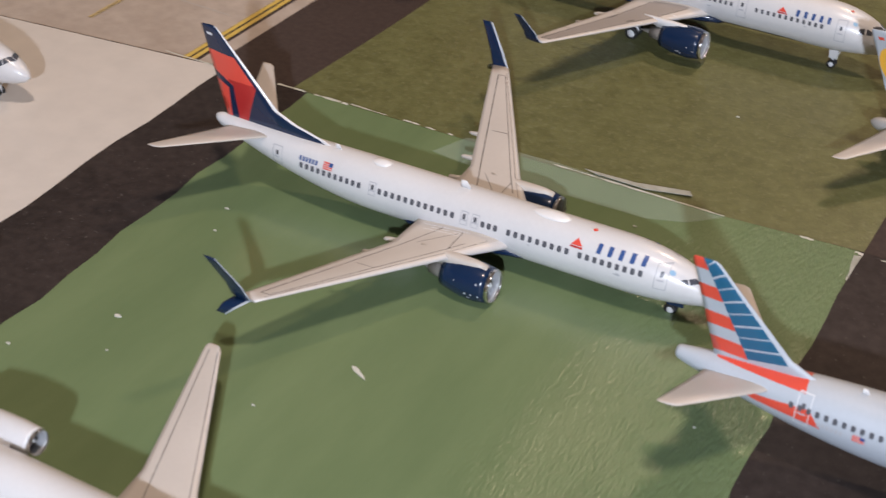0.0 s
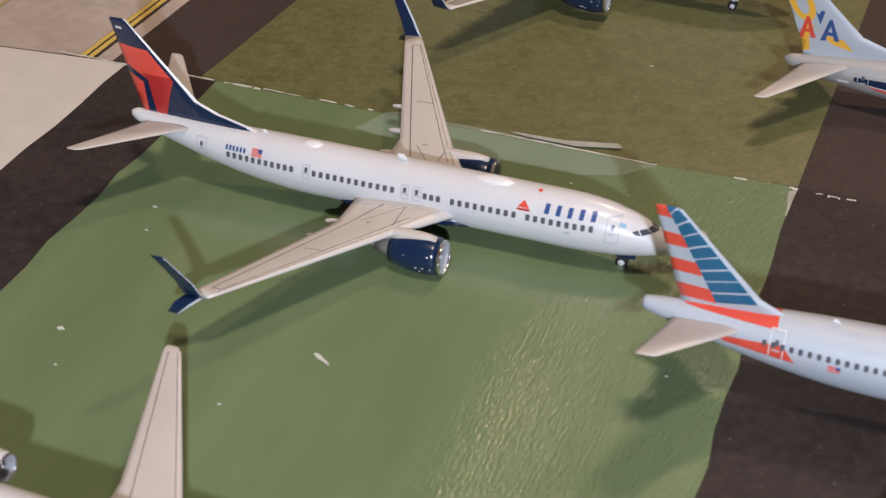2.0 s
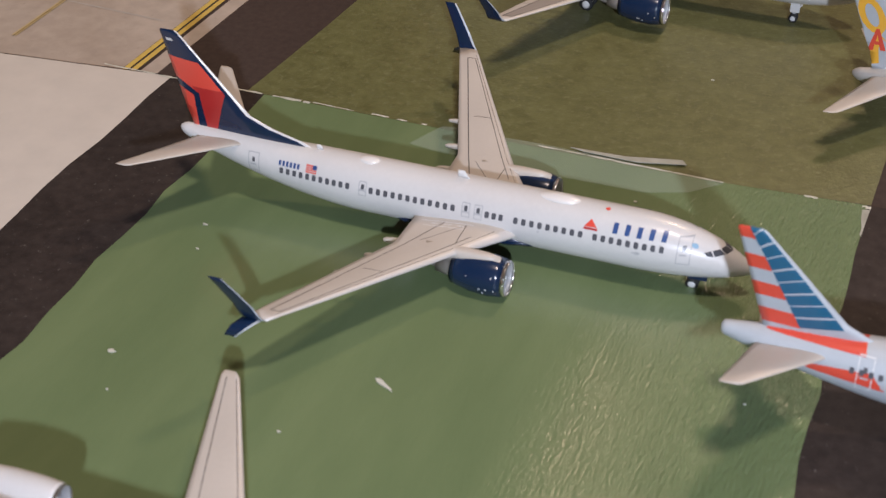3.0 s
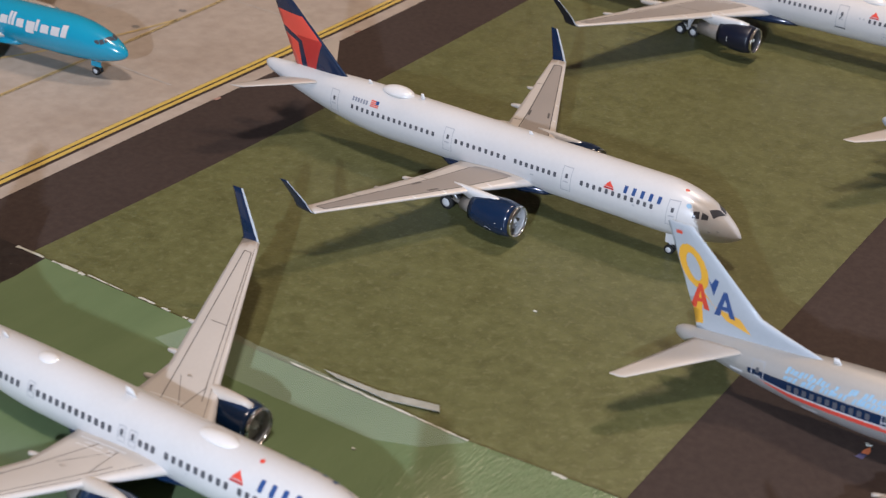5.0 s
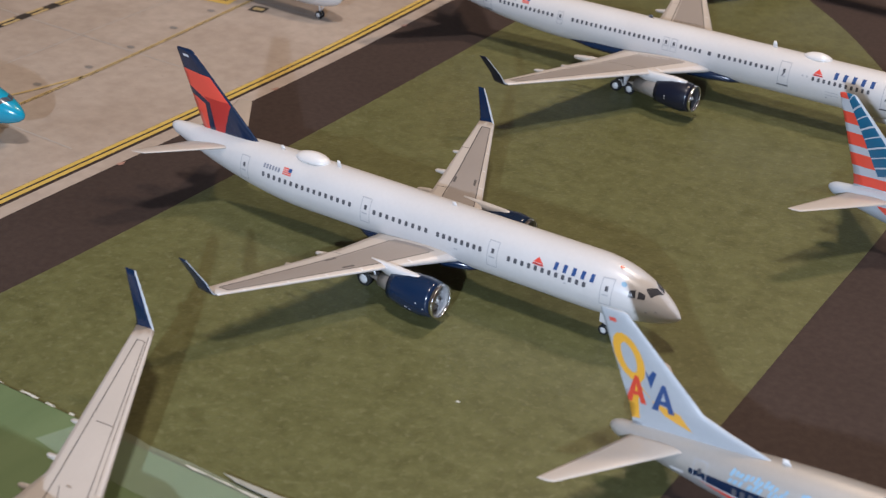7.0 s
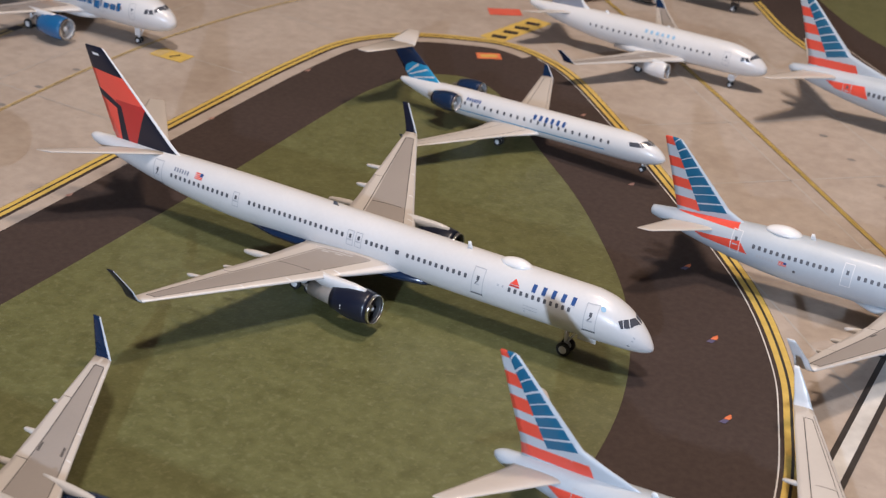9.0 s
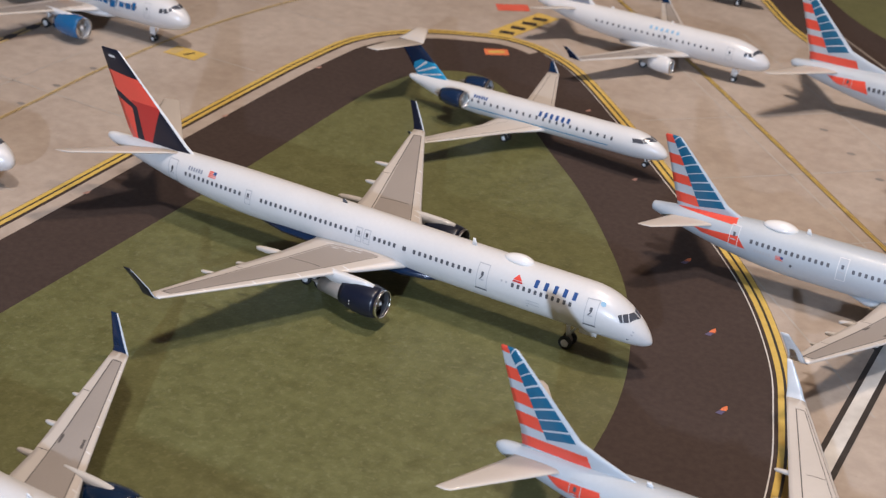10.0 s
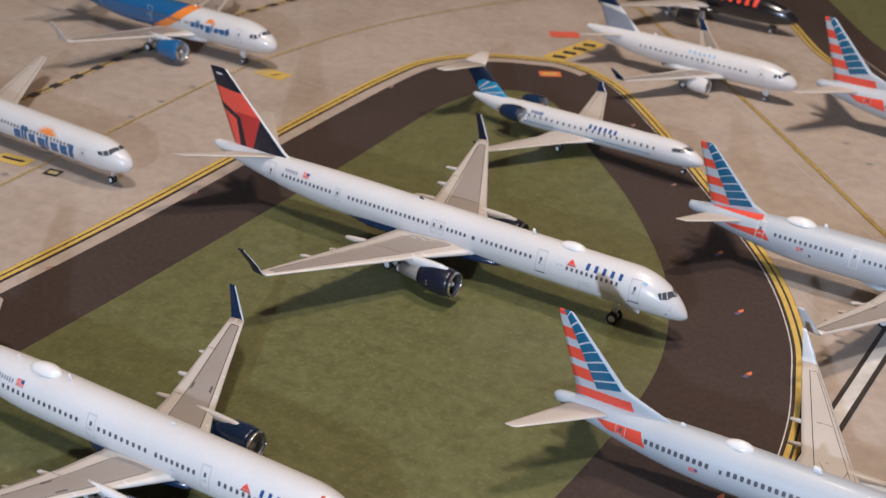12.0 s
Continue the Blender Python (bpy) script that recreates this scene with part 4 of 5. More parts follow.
bits = [(-3.53, -1.87, 0.035), (-3.95, -2.43, 0.022), (-2.25, -2.12, 0.018), (-3.36, -2.17, 0.012), (-3.66, -0.53, 0.022), (-3.57, -0.79, 0.018), (-0.895, 2.66, 0.02), (-0.98, 0.76, 0.02), (0.16, -0.97, 0.016), (1.49, 2.6, 0.03)]
for x, y, size in bits:
    poly = [(x + size * rnd.uniform(0.5, 1.0) * math.cos(a), y + 0.55 * size * rnd.uniform(0.4, 1.0) * math.sin(a)) for a in [2 * math.pi * i / 9 for i in range(9)]]
    ob = sheet("debris", poly, 0.70 if y < 1.2 else 0.30, G["paper"], None, "small white scrap of paper lying on the ground", thick=0.15 if y < 1.2 else 0.12, kind="thing")
    tagged(ob, category="scrap", group="scraps on the ground")


# a larger scrap with a thin tail
ob = sheet("debris", [(-1.921, -1.525), (-1.895, -1.553), (-1.863, -1.565), (-1.819, -1.581), (-1.778, -1.597), (-1.81, -1.565), (-1.843, -1.547), (-1.874, -1.525), (-1.895, -1.519)], 0.70, G["paper"], None, "torn white scrap with a thin tail on the green paint", thick=0.15, kind="thing")
tagged(ob, category="scrap", group="scraps on the ground")

# clear adhesive tape over the joint
tape_m = bpy.data.materials.new("clear_tape")
tape_m.use_nodes = True
nt = tape_m.node_tree
bsdf = nt.nodes["Principled BSDF"]
bsdf.inputs["Base Color"].default_value = (0.62, 0.76, 0.66, 1)
bsdf.inputs["Roughness"].default_value = 0.3
out = nt.nodes["Material Output"]
clear = nt.nodes.new("ShaderNodeBsdfTransparent")
mixer = nt.nodes.new("ShaderNodeMixShader")
film_noise = nt.nodes.new("ShaderNodeTexNoise")
film_noise.inputs["Scale"].default_value = 160
level = nt.nodes.new("ShaderNodeMapRange")
level.inputs["To Min"].default_value, level.inputs["To Max"].default_value = 0.05, 0.14
nt.links.new(film_noise.outputs["Fac"], level.inputs["Value"])
nt.links.new(level.outputs["Result"], mixer.inputs["Fac"])
nt.links.new(clear.outputs["BSDF"], mixer.inputs[1])
nt.links.new(bsdf.outputs["BSDF"], mixer.inputs[2])
nt.links.new(mixer.outputs["Shader"], out.inputs["Surface"])
tape = sheet("tape_strip", [(-2.76, 0.90), (-2.55, 0.87), (-1.95, 0.86), (-0.95, 0.89), (-0.66, 1.0), (-0.46, 1.19), (-0.9, 1.215), (-1.85, 1.235), (-2.14, 1.22), (-2.45, 1.25), (-2.62, 1.20)], 0.62, tape_m, None, "clear adhesive tape strip with whitish edge over the joint", thick=0.05, kind="thing")
tagged(tape, category="tape")
sheet("tape_edge", torn(-1.85, -0.46, 1.205, 0.008, 0.016), 0.66, G["paper"], tape, "whitish raised edge of the tape")
sliver = sheet("paper_sliver", [(-1.62, 1.27), (-1.2, 1.29), (-0.80, 1.385), (-0.76, 1.335), (-1.1, 1.245), (-1.5, 1.245)], 0.60, G["grey_paper"], None, "loose pale sliver of torn paper by the joint", thick=0.12, kind="thing")
tagged(sliver, category="paper")

# the board lies a little askew on the mat
for ob in [board, tape, sliver] + list(board.children) + list(tape.children) + [o for o in scene.objects if o.name.startswith("debris") and o.data.vertices[0].co.y < 1.2 * U]:
    for v in ob.data.vertices:
        x, y = v.co.x / U, v.co.y / U
        v.co.x, v.co.y = (0.9937 * x - 0.0217 * y + 0.0214) * U, (0.0022 * x + 1.031 * y - 0.040) * U


# --------------------------------------------------------------- airliner types
def mats(names):
    return [M[n] for n in names]


def build_737(root, fwd=0.0, aft=0.0, body="white", fin_mats=RED_TAIL, fin_zones=red_tail, tips="split", tip_mat="navy", eng="navy",
              wing="wing", belly=None, dome=False, body_zones=(), body_mats=(), low_door="navy", windows=True, pylon="wing", aft_dome=True, fin_rows=None, fin_map=None, wz=3.62, eng_s=14.4, tail_dz=0.0, skin=(4.0, 3.32, 7.4, 0.62, 0.95, 0.58), panes=None, door_top=4.55, exit_top=4.15, grow=(0, 0), tip_row=(25.05, 4.05, 3.2, 2.05, 0.9)):
    """A narrow twin-jet with a long dorsal fillet; fwd and aft shorten it before and behind the wing."""
    def sh(s):
        return s - (fwd if s > 9.5 else 0) - (aft if s > 24 else 0)

    tall, mid, nose, droop, rise, blunt = skin
    h = Hull(sh(40.5), 3.76, tall, mid, nose, 14.5, droop, rise, 0.20, blunt)
    bm = h.mesh()
    zs = [([(-sh(s), z) for s, z in poly], slot) for poly, slot in body_zones]
    zones(bm, zs, 0, 2)
    part("fuselage", bm, [M[body]] + mats(body_mats), root)
    # belly fairing
    fb = bmesh.new()
    rings = []
    for s, w, zt, zb in ((sh(13.0), 0.3, 1.75, 1.42), (sh(14.2), 1.5, 2.2, 1.22), (sh(15.8), 1.95, 2.5, 1.12), (sh(20.5), 2.02, 2.5, 1.08), (sh(23.0), 1.7, 2.1, 1.16), (sh(24.6), 0.9, 1.7, 1.4)):
        rings.append([fb.verts.new((-S * s, S * w * math.sin(2 * math.pi * i / 16), S * (lerp(zt, zb, (1 - math.cos(2 * math.pi * i / 16)) / 2)))) for i in range(16)])
    bridge_rings(fb, rings)
    part("belly_fairing", finish(fb), M[belly or "wing"], root)
    x = lambda s: -sh(s)
    wg = Wing([(0.6, x(14.3), 8.3, 2.25, 1.15), (2.0, x(15.25), 6.85, 2.38, 0.98), (5.6, x(17.85), 4.12, 2.78, 0.62), (17.1, x(tip_row[0]), 1.45, tip_row[1], 0.22)])
    lines = [(2.3, 0.66, 16.0, 0.60, 0.040), (3.6, 0.20, 16.0, 0.24, 0.032), (2.4, 0.13, 16.4, 0.15, 0.022), (2.4, 0.42, 4.8, 0.19, 0.03), (2.4, 0.42, 5.0, 0.66, 0.03), (9.6, 0.22, 0.63, 0.028), (16.0, 0.24, 0.60, 0.030)]
    up = blend_tip(wg, tip_row[2], 0.95, *tip_row[3:])
    tip = [up]
    if tips == "split":
        y, xx, c, z, t = wg.rows[-1]
        tip.append([(xx - 0.25, y + 0.08, z + 0.05, 1.25, 0.16, -35), (xx - 0.95, y + 0.55, z - 0.4, 1.15, 0.1, -45), (xx - 1.65, y + 0.88, z - 0.95, 0.75, 0.06, -50)])
    if tips == "none":
        tip = None
    add_wings(root, wg, M[wing], None, lines, 0.09, [(2.28, 0.36, 0.90, 0.035), (2.95, 0.38, 0.84, 0.035), (2.62, 0.42, 0.50, 0.05), (2.62, 0.56, 0.64, 0.05), (2.62, 0.70, 0.78, 0.05)], tip, [M[tip_mat]] * 2, grow)
    for sd in (1, -1):
        add_fairings(root, [(x(20.5), sd * 4.6, 2.22, 2.75, 0.25), (x(20.95), sd * 7.05, 2.58, 2.55, 0.22), (x(22.1), sd * 9.8, 2.92, 2.2, 0.19)], M[wing])
        n = add_engine(root, x(eng_s), sd * 5.12, 1.47, 3.75, 1.28, M[eng], sd, 0.30, (x(15.0), x(20.0), 3.06, 3.02, 0.34), pylon_mat=M[pylon])
        if eng == "navy":
            add_nacelle_prints(n, x(eng_s), sd * 5.12, 1.47, 3.75, 1.28, [(0.22, 62, 0.05, 0.05), (0.30, 98, 0.07, 0.05), (0.42, 100, 0.07, 0.05), (0.36, 112, 0.06, 0.06), (0.66, 70, 0.05, 0.04), (0.62, 108, 0.05, 0.04), (0.16, 98, 0.04, 0.05)], sd)
        add_gear(root, x(20.9), sd * 2.86, 1.7, 0.55, 0.36, track=0.75)
    add_gear(root, x(3.85), 0, 1.75, 0.41, 0.22, track=0.46, strut=0.09, door=(-0.25, 0.95, -0.50, -0.44, 0.98, 1.5), door_mat=M[low_door])
    f0, f1 = sh(33.5), sh(40.0)
    fin = [(4.2, x(29.0), 10.2, 0.26), (5.08, x(30.9), 8.55, 0.34), (5.66, x(33.2), 6.4, 0.42), (6.36, x(34.85), 4.95, 0.46), (11.8, x(39.75), 1.4, 0.22)]
    fmap = Fin(x(33.5), 6.05, 4.5, x(40.0), 1.3, 11.8)
    if fin_rows:
        fin = [(z, x(s), c, t) for z, s, c, t in fin_rows]
        fmap = Fin(x(fin_map[0]), fin_map[1], fin_map[2], x(fin_map[3]), fin_map[4], fin_map[5])
    add_tail(root, fin, fin_zones(fmap), mats(fin_mats),
             [(x(34.9), 0.3, 4.35, 3.9, 0.40, 0), (x(35.6), 1.1, 4.5, 3.3, 0.36, 0), (x(40.1), 7.0, 5.42 + tail_dz, 1.05, 0.15, 0), (x(40.45), 7.2, 5.45 + tail_dz, 0.7, 0.08, 0)], M[wing], h, fin_mats is RED_TAIL)
    add_cockpit(root, h, panes or PANES_737)
    if windows:
        add_windows(root, h, [(sh(32.0), sh(27.0), 0.51), (sh(25.3), sh(19.5), 0.51), (sh(17.15), sh(16.2), 0.5), (sh(15.2), sh(10.9), 0.51), (8.4 if fwd else 9.95, 5.7, 0.51)], wz)
        for s in (34.2, 4.35):
            add_door(root, h, sh(s), 0.86, 2.75 if s < 9 else 2.95, door_top, -1)
            add_door(root, h, sh(s), 0.86, 2.75 if s < 9 else 2.95, door_top, 1)
        for s in (18.6, 17.75, 25.9):
            for sd in (-1, 1):
                add_door(root, h, sh(s), 0.56, 3.1, exit_top, sd, line=0.05)
    add_blade(root, h, sh(18.9), 0.55, 0.9)
    add_blade(root, h, sh(29.4), 0.35, 0.6)
    if aft_dome:
        add_dome(root, h, sh(12.7), 2.7, 1.15, 0.27)
        add_dome(root, h, sh(26.0), 1.5, 1.0, 0.25)
    if dome:
        add_dome(root, h, sh(25.2), 2.15, 1.2, 0.55)
    return h, sh


# the taller fin with a longer fillet
FIN_B = [(4.5, 29.4, 9.2, 0.30), (5.3, 30.7, 8.0, 0.34), (6.12, 33.1, 5.78, 0.42), (6.75, 34.65, 4.48, 0.46), (11.75, 39.5, 1.34, 0.22)]
FIN_B_MAP = (32.5, 6.0, 4.5, 39.6, 1.32, 11.8)
FIN_A = [(4.8, 35.3, 6.6, 0.42), (5.75, 35.75, 6.35, 0.42), (6.1, 36.5, 5.72, 0.45), (6.6, 37.55, 4.85, 0.45), (11.6, 42.45, 1.6, 0.25)]
FIN_A_MAP = (36.15, 5.85, 5.2, 42.6, 1.55, 11.75)


def build_airbus(root, fwd=0.0, aft=0.0, body="white", fin_mats=RED_TAIL, fin_zones=red_tail, tip_mat="navy", eng="navy", wing="wing",
                 belly=None, dome=30.3, body_zones=(), body_mats=(), windows=True, door_mat="door", low="white", fin_rows=None, fin_map=None, runs=None, doors=(35.8, 24.2, 13.4, 4.7), wz=4.42, tail_s=0.0, tw=0.13, cone=(44.6, 0.95), tail_tip=(5.40, 1.55), skin=(4.14, 4.02, 5.9, 0.60, 0.50), panes=None, small=None, cut=0.95, tip_aft=0.0, fence=2.5):
    """A twin-jet with rounded nose, four door pairs and upswept fences; fwd and aft shorten it."""
    def sh(s):
        return s - (fwd if s > 9.5 else 0) - (aft if s > 24.5 else 0)

    x = lambda s: -sh(s)
    tall, mid, nose, droop, blunt = skin
    h = Hull(sh(cone[0]), 3.95, tall, mid, nose, 14.0, droop, cone[1], 0.19, blunt)
    h.cut = cut
    bm = h.mesh()
    zones(bm, [([(-sh(s), z) for s, z in poly], slot) for poly, slot in body_zones], 0, 2)
    part("fuselage", bm, [M[body]] + mats(body_mats), root)
    fb = bmesh.new()
    rings = []
    for s, w, zt, zb in ((14.3, 0.3, 2.4, 2.0), (15.6, 1.6, 2.9, 1.75), (17.2, 2.05, 3.1, 1.62), (21.5, 2.1, 3.1, 1.58), (24.3, 1.7, 2.7, 1.7), (26.0, 0.7, 2.3, 1.95)):
        rings.append([fb.verts.new((-S * sh(s), S * w * math.sin(2 * math.pi * i / 16), S * (lerp(zt, zb, (1 - math.cos(2 * math.pi * i / 16)) / 2)))) for i in range(16)])
    bridge_rings(fb, rings)
    part("belly_fairing", finish(fb), M[belly or body], root)
    wg = Wing([(0.6, x(15.6), 7.6, 2.65, 1.1), (2.1, x(16.65), 6.4, 2.78, 0.95), (6.0, x(19.2), 4.4, 3.10, 0.55), (16.9, x(24.95) - tip_aft, 1.45, 4.15, 0.22)])
    if small:
        wg = Wing(small["wing"])
    lines = [(2.6, 0.74, 9.0, 0.71, 0.05), (9.0, 0.71, 16.0, 0.67, 0.05), (2.6, 0.18, 16.0, 0.20, 0.04), (16.0, 0.20, 0.67, 0.05), (6.5, 0.74, 0.99, 0.03), (12.5, 0.70, 0.99, 0.03), (7.6, 0.225, 8.4, 0.225, 0.10), (7.4, 0.68, 8.2, 0.68, 0.10)]
    add_wings(root, wg, M[wing], [(2.2, 0.19), (16.0, 0.21), (16.0, 0.66), (9.0, 0.70), (6.6, 0.72), (2.2, 0.73)], lines, 0.10, [(q, 0.03, 0.11, 0.05) for q in (4.4, 7.6, 9.9, 12.4, 15.2)], [blend_tip(wg, 1.7 if small else fence, 0.38 * fence, 0.66 * fence, 0.65)], [M[tip_mat]])
    for sd in (1, -1):
        if small:
            add_engine(root, *small["engine"][:1], sd * small["engine"][1], *small["engine"][2:], M[eng], sd, 0.28, small["pylon"], pylon_mat=M["hub"])
            add_gear(root, small["gear"], sd * 3.2, 2.4, 0.60, 0.42, track=0.9)
            continue
        add_fairings(root, [(x(22.2), sd * 6.3, 2.68, 3.1, 0.27), (x(23.0), sd * 9.3, 2.98, 2.65, 0.23), (x(23.9), sd * 12.3, 3.36, 2.1, 0.18)], M[wing])
        n = add_engine(root, x(14.85), sd * 5.85, 1.92, 4.0, 1.30, M[eng], sd, 0.28, (x(16.3), x(20.7), 3.32, 3.42, 0.25), aft=M["core"], pylon_mat=M["hub"])
        if eng == "navy":
            add_nacelle_prints(n, x(14.85), sd * 5.85, 1.92, 4.0, 1.30, [(0.30, 84, 0.05, 0.04), (0.52, 112, 0.16, 0.035), (0.44, 116, 0.08, 0.035), (0.16, 96, 0.04, 0.05)], sd)
        add_gear(root, x(22.3), sd * 3.95, 2.4, 0.60, 0.42, track=1.05)
    add_gear(root, -4.35 if small else x(5.35), 0, 2.2, 0.38, 0.22, track=0.45, strut=0.10, door=(-0.3, 0.5, -0.4, -0.34, 1.0, 1.9), door_mat=M[low])
    fin = [(4.8, x(34.2), 6.7, 0.45), (5.9, x(35.75), 5.6, 0.45), (11.65, x(41.9), 1.75, 0.25)]
    fmap = Fin(x(34.9), 6.2, 5.2, x(42.1), 1.65, 11.75)
    if fin_rows:
        fin = [(z, x(s), c, t) for z, s, c, t in fin_rows]
        fmap = Fin(x(fin_map[0]), fin_map[1], fin_map[2], x(fin_map[3]), fin_map[4], fin_map[5])
    ts = tail_s
    add_tail(root, fin, fin_zones(fmap), mats(fin_mats),
             [(x(37.2 + ts), 0.3, 4.75, 4.6, 0.45, 0, tw), (x(38.0 + ts), 1.2, 4.85, 4.0, 0.4, 0, tw), (x(41.6 + ts), 6.1, tail_tip[0], tail_tip[1], 0.18, 0, tw), (x(41.9 + ts), 6.25, tail_tip[0] + 0.02, tail_tip[1] * 0.7, 0.08, 0, tw)], M[wing], h)
    add_cockpit(root, h, panes or PANES_AIRBUS)
    if windows:
        add_windows(root, h, runs or [(sh(33.8), sh(25.6), 0.53), (sh(23.4), sh(18.9), 0.53), (sh(17.9), sh(14.4), 0.53), (sh(12.1), 6.3, 0.53)], wz, 0.25, 0.36)
        for s in doors:
            for sd in (-1, 1):
                add_door(root, h, sh(s), 0.84, wz - 1.0, wz + 0.8, sd, M[door_mat])
    if dome:
        add_dome(root, h, sh(dome), 2.9, 1.6, 0.62)
        add_blade(root, h, sh(dome) - 2.6, 0.5, 0.5)
    add_blade(root, h, sh(33.0), 0.3, 0.5)
    add_blade(root, h, sh(17.5), 0.25, 0.5)
    return h, sh


def build_757(root):
    """A long twin-jet on tall gear with four-wheel bogies."""
    h = Hull(54.3, 3.76, 4.0, 4.27, 5.6, 17.5, 1.45, 1.17, 0.19, 0.62)
    part("fuselage", h.mesh(), M["white"], root)
    fb = bmesh.new()
    rings = []
    for s, w, zt, zb in ((17.5, 0.3, 2.9, 2.4), (19.3, 1.5, 3.3, 2.15), (21.5, 1.98, 3.5, 2.02), (28.0, 2.02, 3.55, 2.0), (33.5, 1.8, 3.3, 2.12), (37.5, 0.8, 2.9, 2.5)):
        rings.append([fb.verts.new((-S * s, S * w * math.sin(2 * math.pi * i / 16), S * (lerp(zt, zb, (1 - math.cos(2 * math.pi * i / 16)) / 2)))) for i in range(16)])
    bridge_rings(fb, rings)
    part("belly_fairing", finish(fb), M["navy"], root, "dark blue belly")
    wg = Wing([(0.6, -20.4, 9.9, 3.05, 1.2), (2.0, -21.5, 8.45, 3.2, 1.05), (6.6, -24.65, 5.9, 3.62, 0.66), (19.5, -32.05, 1.25, 4.87, 0.24)])
    lines = [(2.4, 0.76, 18.4, 0.73, 0.05), (2.4, 0.20, 18.4, 0.24, 0.04), (6.9, 0.22, 0.74, 0.04), (18.4, 0.24, 0.73, 0.05), (11.0, 0.75, 0.99, 0.03)]
    add_wings(root, wg, M["wing"], [(2.2, 0.21), (18.4, 0.25), (18.4, 0.72), (8.0, 0.74), (2.2, 0.74)], lines, 0.10, [(q, 0.03, 0.12, 0.06) for q in (5.6, 6.4, 9.2, 12.6, 16.2)] + [(2.3, 0.40, 0.84, 0.035), (2.7, 0.36, 0.80, 0.03), (3.0, 0.44, 0.52, 0.05), (3.0, 0.60, 0.68, 0.05)], [blend_tip(wg, 2.45, 1.0, 1.7, 0.7)], [M["black_navy"]])
    for sd in (1, -1):
        add_fairings(root, [(-29.4, sd * 6.1, 3.4, 3.6, 0.3), (-29.4, sd * 9.6, 3.65, 3.0, 0.24), (-30.8, sd * 12.8, 4.0, 2.6, 0.2)], M["wing"])
        n = add_engine(root, -20.2, sd * 6.5, 2.25, 3.75, 1.28, M["black_navy"], sd, 0.60, (-21.2, -27.0, 3.86, 3.85, 0.30), aft=M["core"], pylon_mat=M["hub"], inside="fan_dark", core_r=1.32)
        add_nacelle_prints(n, -20.2, sd * 6.5, 2.25, 3.75, 1.28, [(0.66, 84, 0.06, 0.07), (0.66, 96, 0.06, 0.07)], sd)
        add_gear(root, -28.6, sd * 3.66, 3.0, 0.54, 0.36, bogie=1.45, track=0.95, strut=0.18)
    add_gear(root, -6.95, 0, 2.6, 0.57, 0.30, track=0.95, strut=0.17, door=(1.0, 2.5, -0.42, -0.34, 1.85, 2.3))
    fin = [(5.3, -43.0, 8.0, 0.5), (6.6, -44.9, 6.85, 0.5), (13.75, -52.4, 2.2, 0.28)]
    add_tail(root, fin, red_tail(Fin(-43.9, 7.5, 5.8, -52.6, 2.1, 13.85)), mats(DARK_TAIL),
             [(-45.6, 0.3, 5.6, 5.6, 0.5, 0, 0.13), (-46.5, 1.2, 5.75, 5.0, 0.45, 0, 0.13), (-52.0, 7.3, 6.72, 1.9, 0.2, 0, 0.13), (-52.3, 7.42, 6.75, 1.3, 0.1, 0, 0.13)], M["wing"], h, True)
    add_cockpit(root, h, PANES_757)
    add_windows(root, h, [(44.1, 38.0, 0.51), (35.7, 26.5, 0.51), (24.2, 22.3, 0.51), (21.4, 21.3, 0.5), (20.4, 15.2, 0.51), (11.4, 6.4, 0.51)], 4.90, 0.24, 0.36)
    for s, w in ((45.7, 1.0), (14.1, 1.0), (4.65, 1.0)):
        for sd in (-1, 1):
            add_door(root, h, s, w * 1.0, 3.72, 5.72, sd, line=0.06, sill=True)
    for s in (37.1, 25.75, 24.95):
        for sd in (-1, 1):
            add_door(root, h, s, 0.62, 4.2, 5.4, sd, line=0.06)
    add_dome(root, h, 11.7, 2.5, 1.35, 0.55)
    add_blade(root, h, 15.6, 0.6, 0.5)
    add_blade(root, h, 28.0, 0.3, 0.6, mat=M["dark"])
    return h


PANES_MD = [((1.45, 3), (1.95, 2), (2.4, 40), (1.95, 54)), ((2.05, 56), (2.48, 42), (2.9, 53), (2.55, 66)), ((2.65, 67), (3.0, 54), (3.55, 60), (3.25, 70))]


def build_rear_jet(root, L, W, cz, wing_rows, eng, eng_mat, fin, fin_zones, fin_mats, plane, body="white", tips=None, tip_mat="navy", panes=PANES_737, windows=(), wz=0.45, wing="wing", nl=5.2, blunt=0.56):
    """A twin-jet with engines on the rear fuselage and a high tailplane."""
    h = Hull(L, W, W * 1.05, cz, nl, L * 0.30, 0.45, 0.75, 0.18, blunt)
    part("fuselage", h.mesh(36), M[body], root)
    wg = Wing(wing_rows)
    tp = None
    if tips:
        tp = [blend_tip(wg, *tips)]
    lines = [(wing_rows[1][0] + 0.3, 0.70, wing_rows[-1][0] - 0.5, 0.68, 0.03), (wing_rows[1][0] + 0.3, 0.16, wing_rows[-1][0] - 0.5, 0.18, 0.025)]
    add_wings(root, wg, M[wing], None, lines, 0.09, None, tp, [M[tip_mat]])
    x, y, z, length, r = eng
    for sd in (1, -1):
        add_engine(root, x, sd * y, z, length, r, M[eng_mat], sd, 0.12)
        part("stub_pylon", box(x - length * 0.9, x - length * 0.25, sd * (W / 2 - 0.45), sd * (y - r * 0.7), z - 0.22, z + 0.18, 0.08), M[body], root)
    add_tail(root, fin, fin_zones, mats(fin_mats), plane, M[wing], h)
    add_cockpit(root, h, panes)
    for run in windows:
        add_windows(root, h, [run], cz + wz, 0.24, 0.36)
    return h


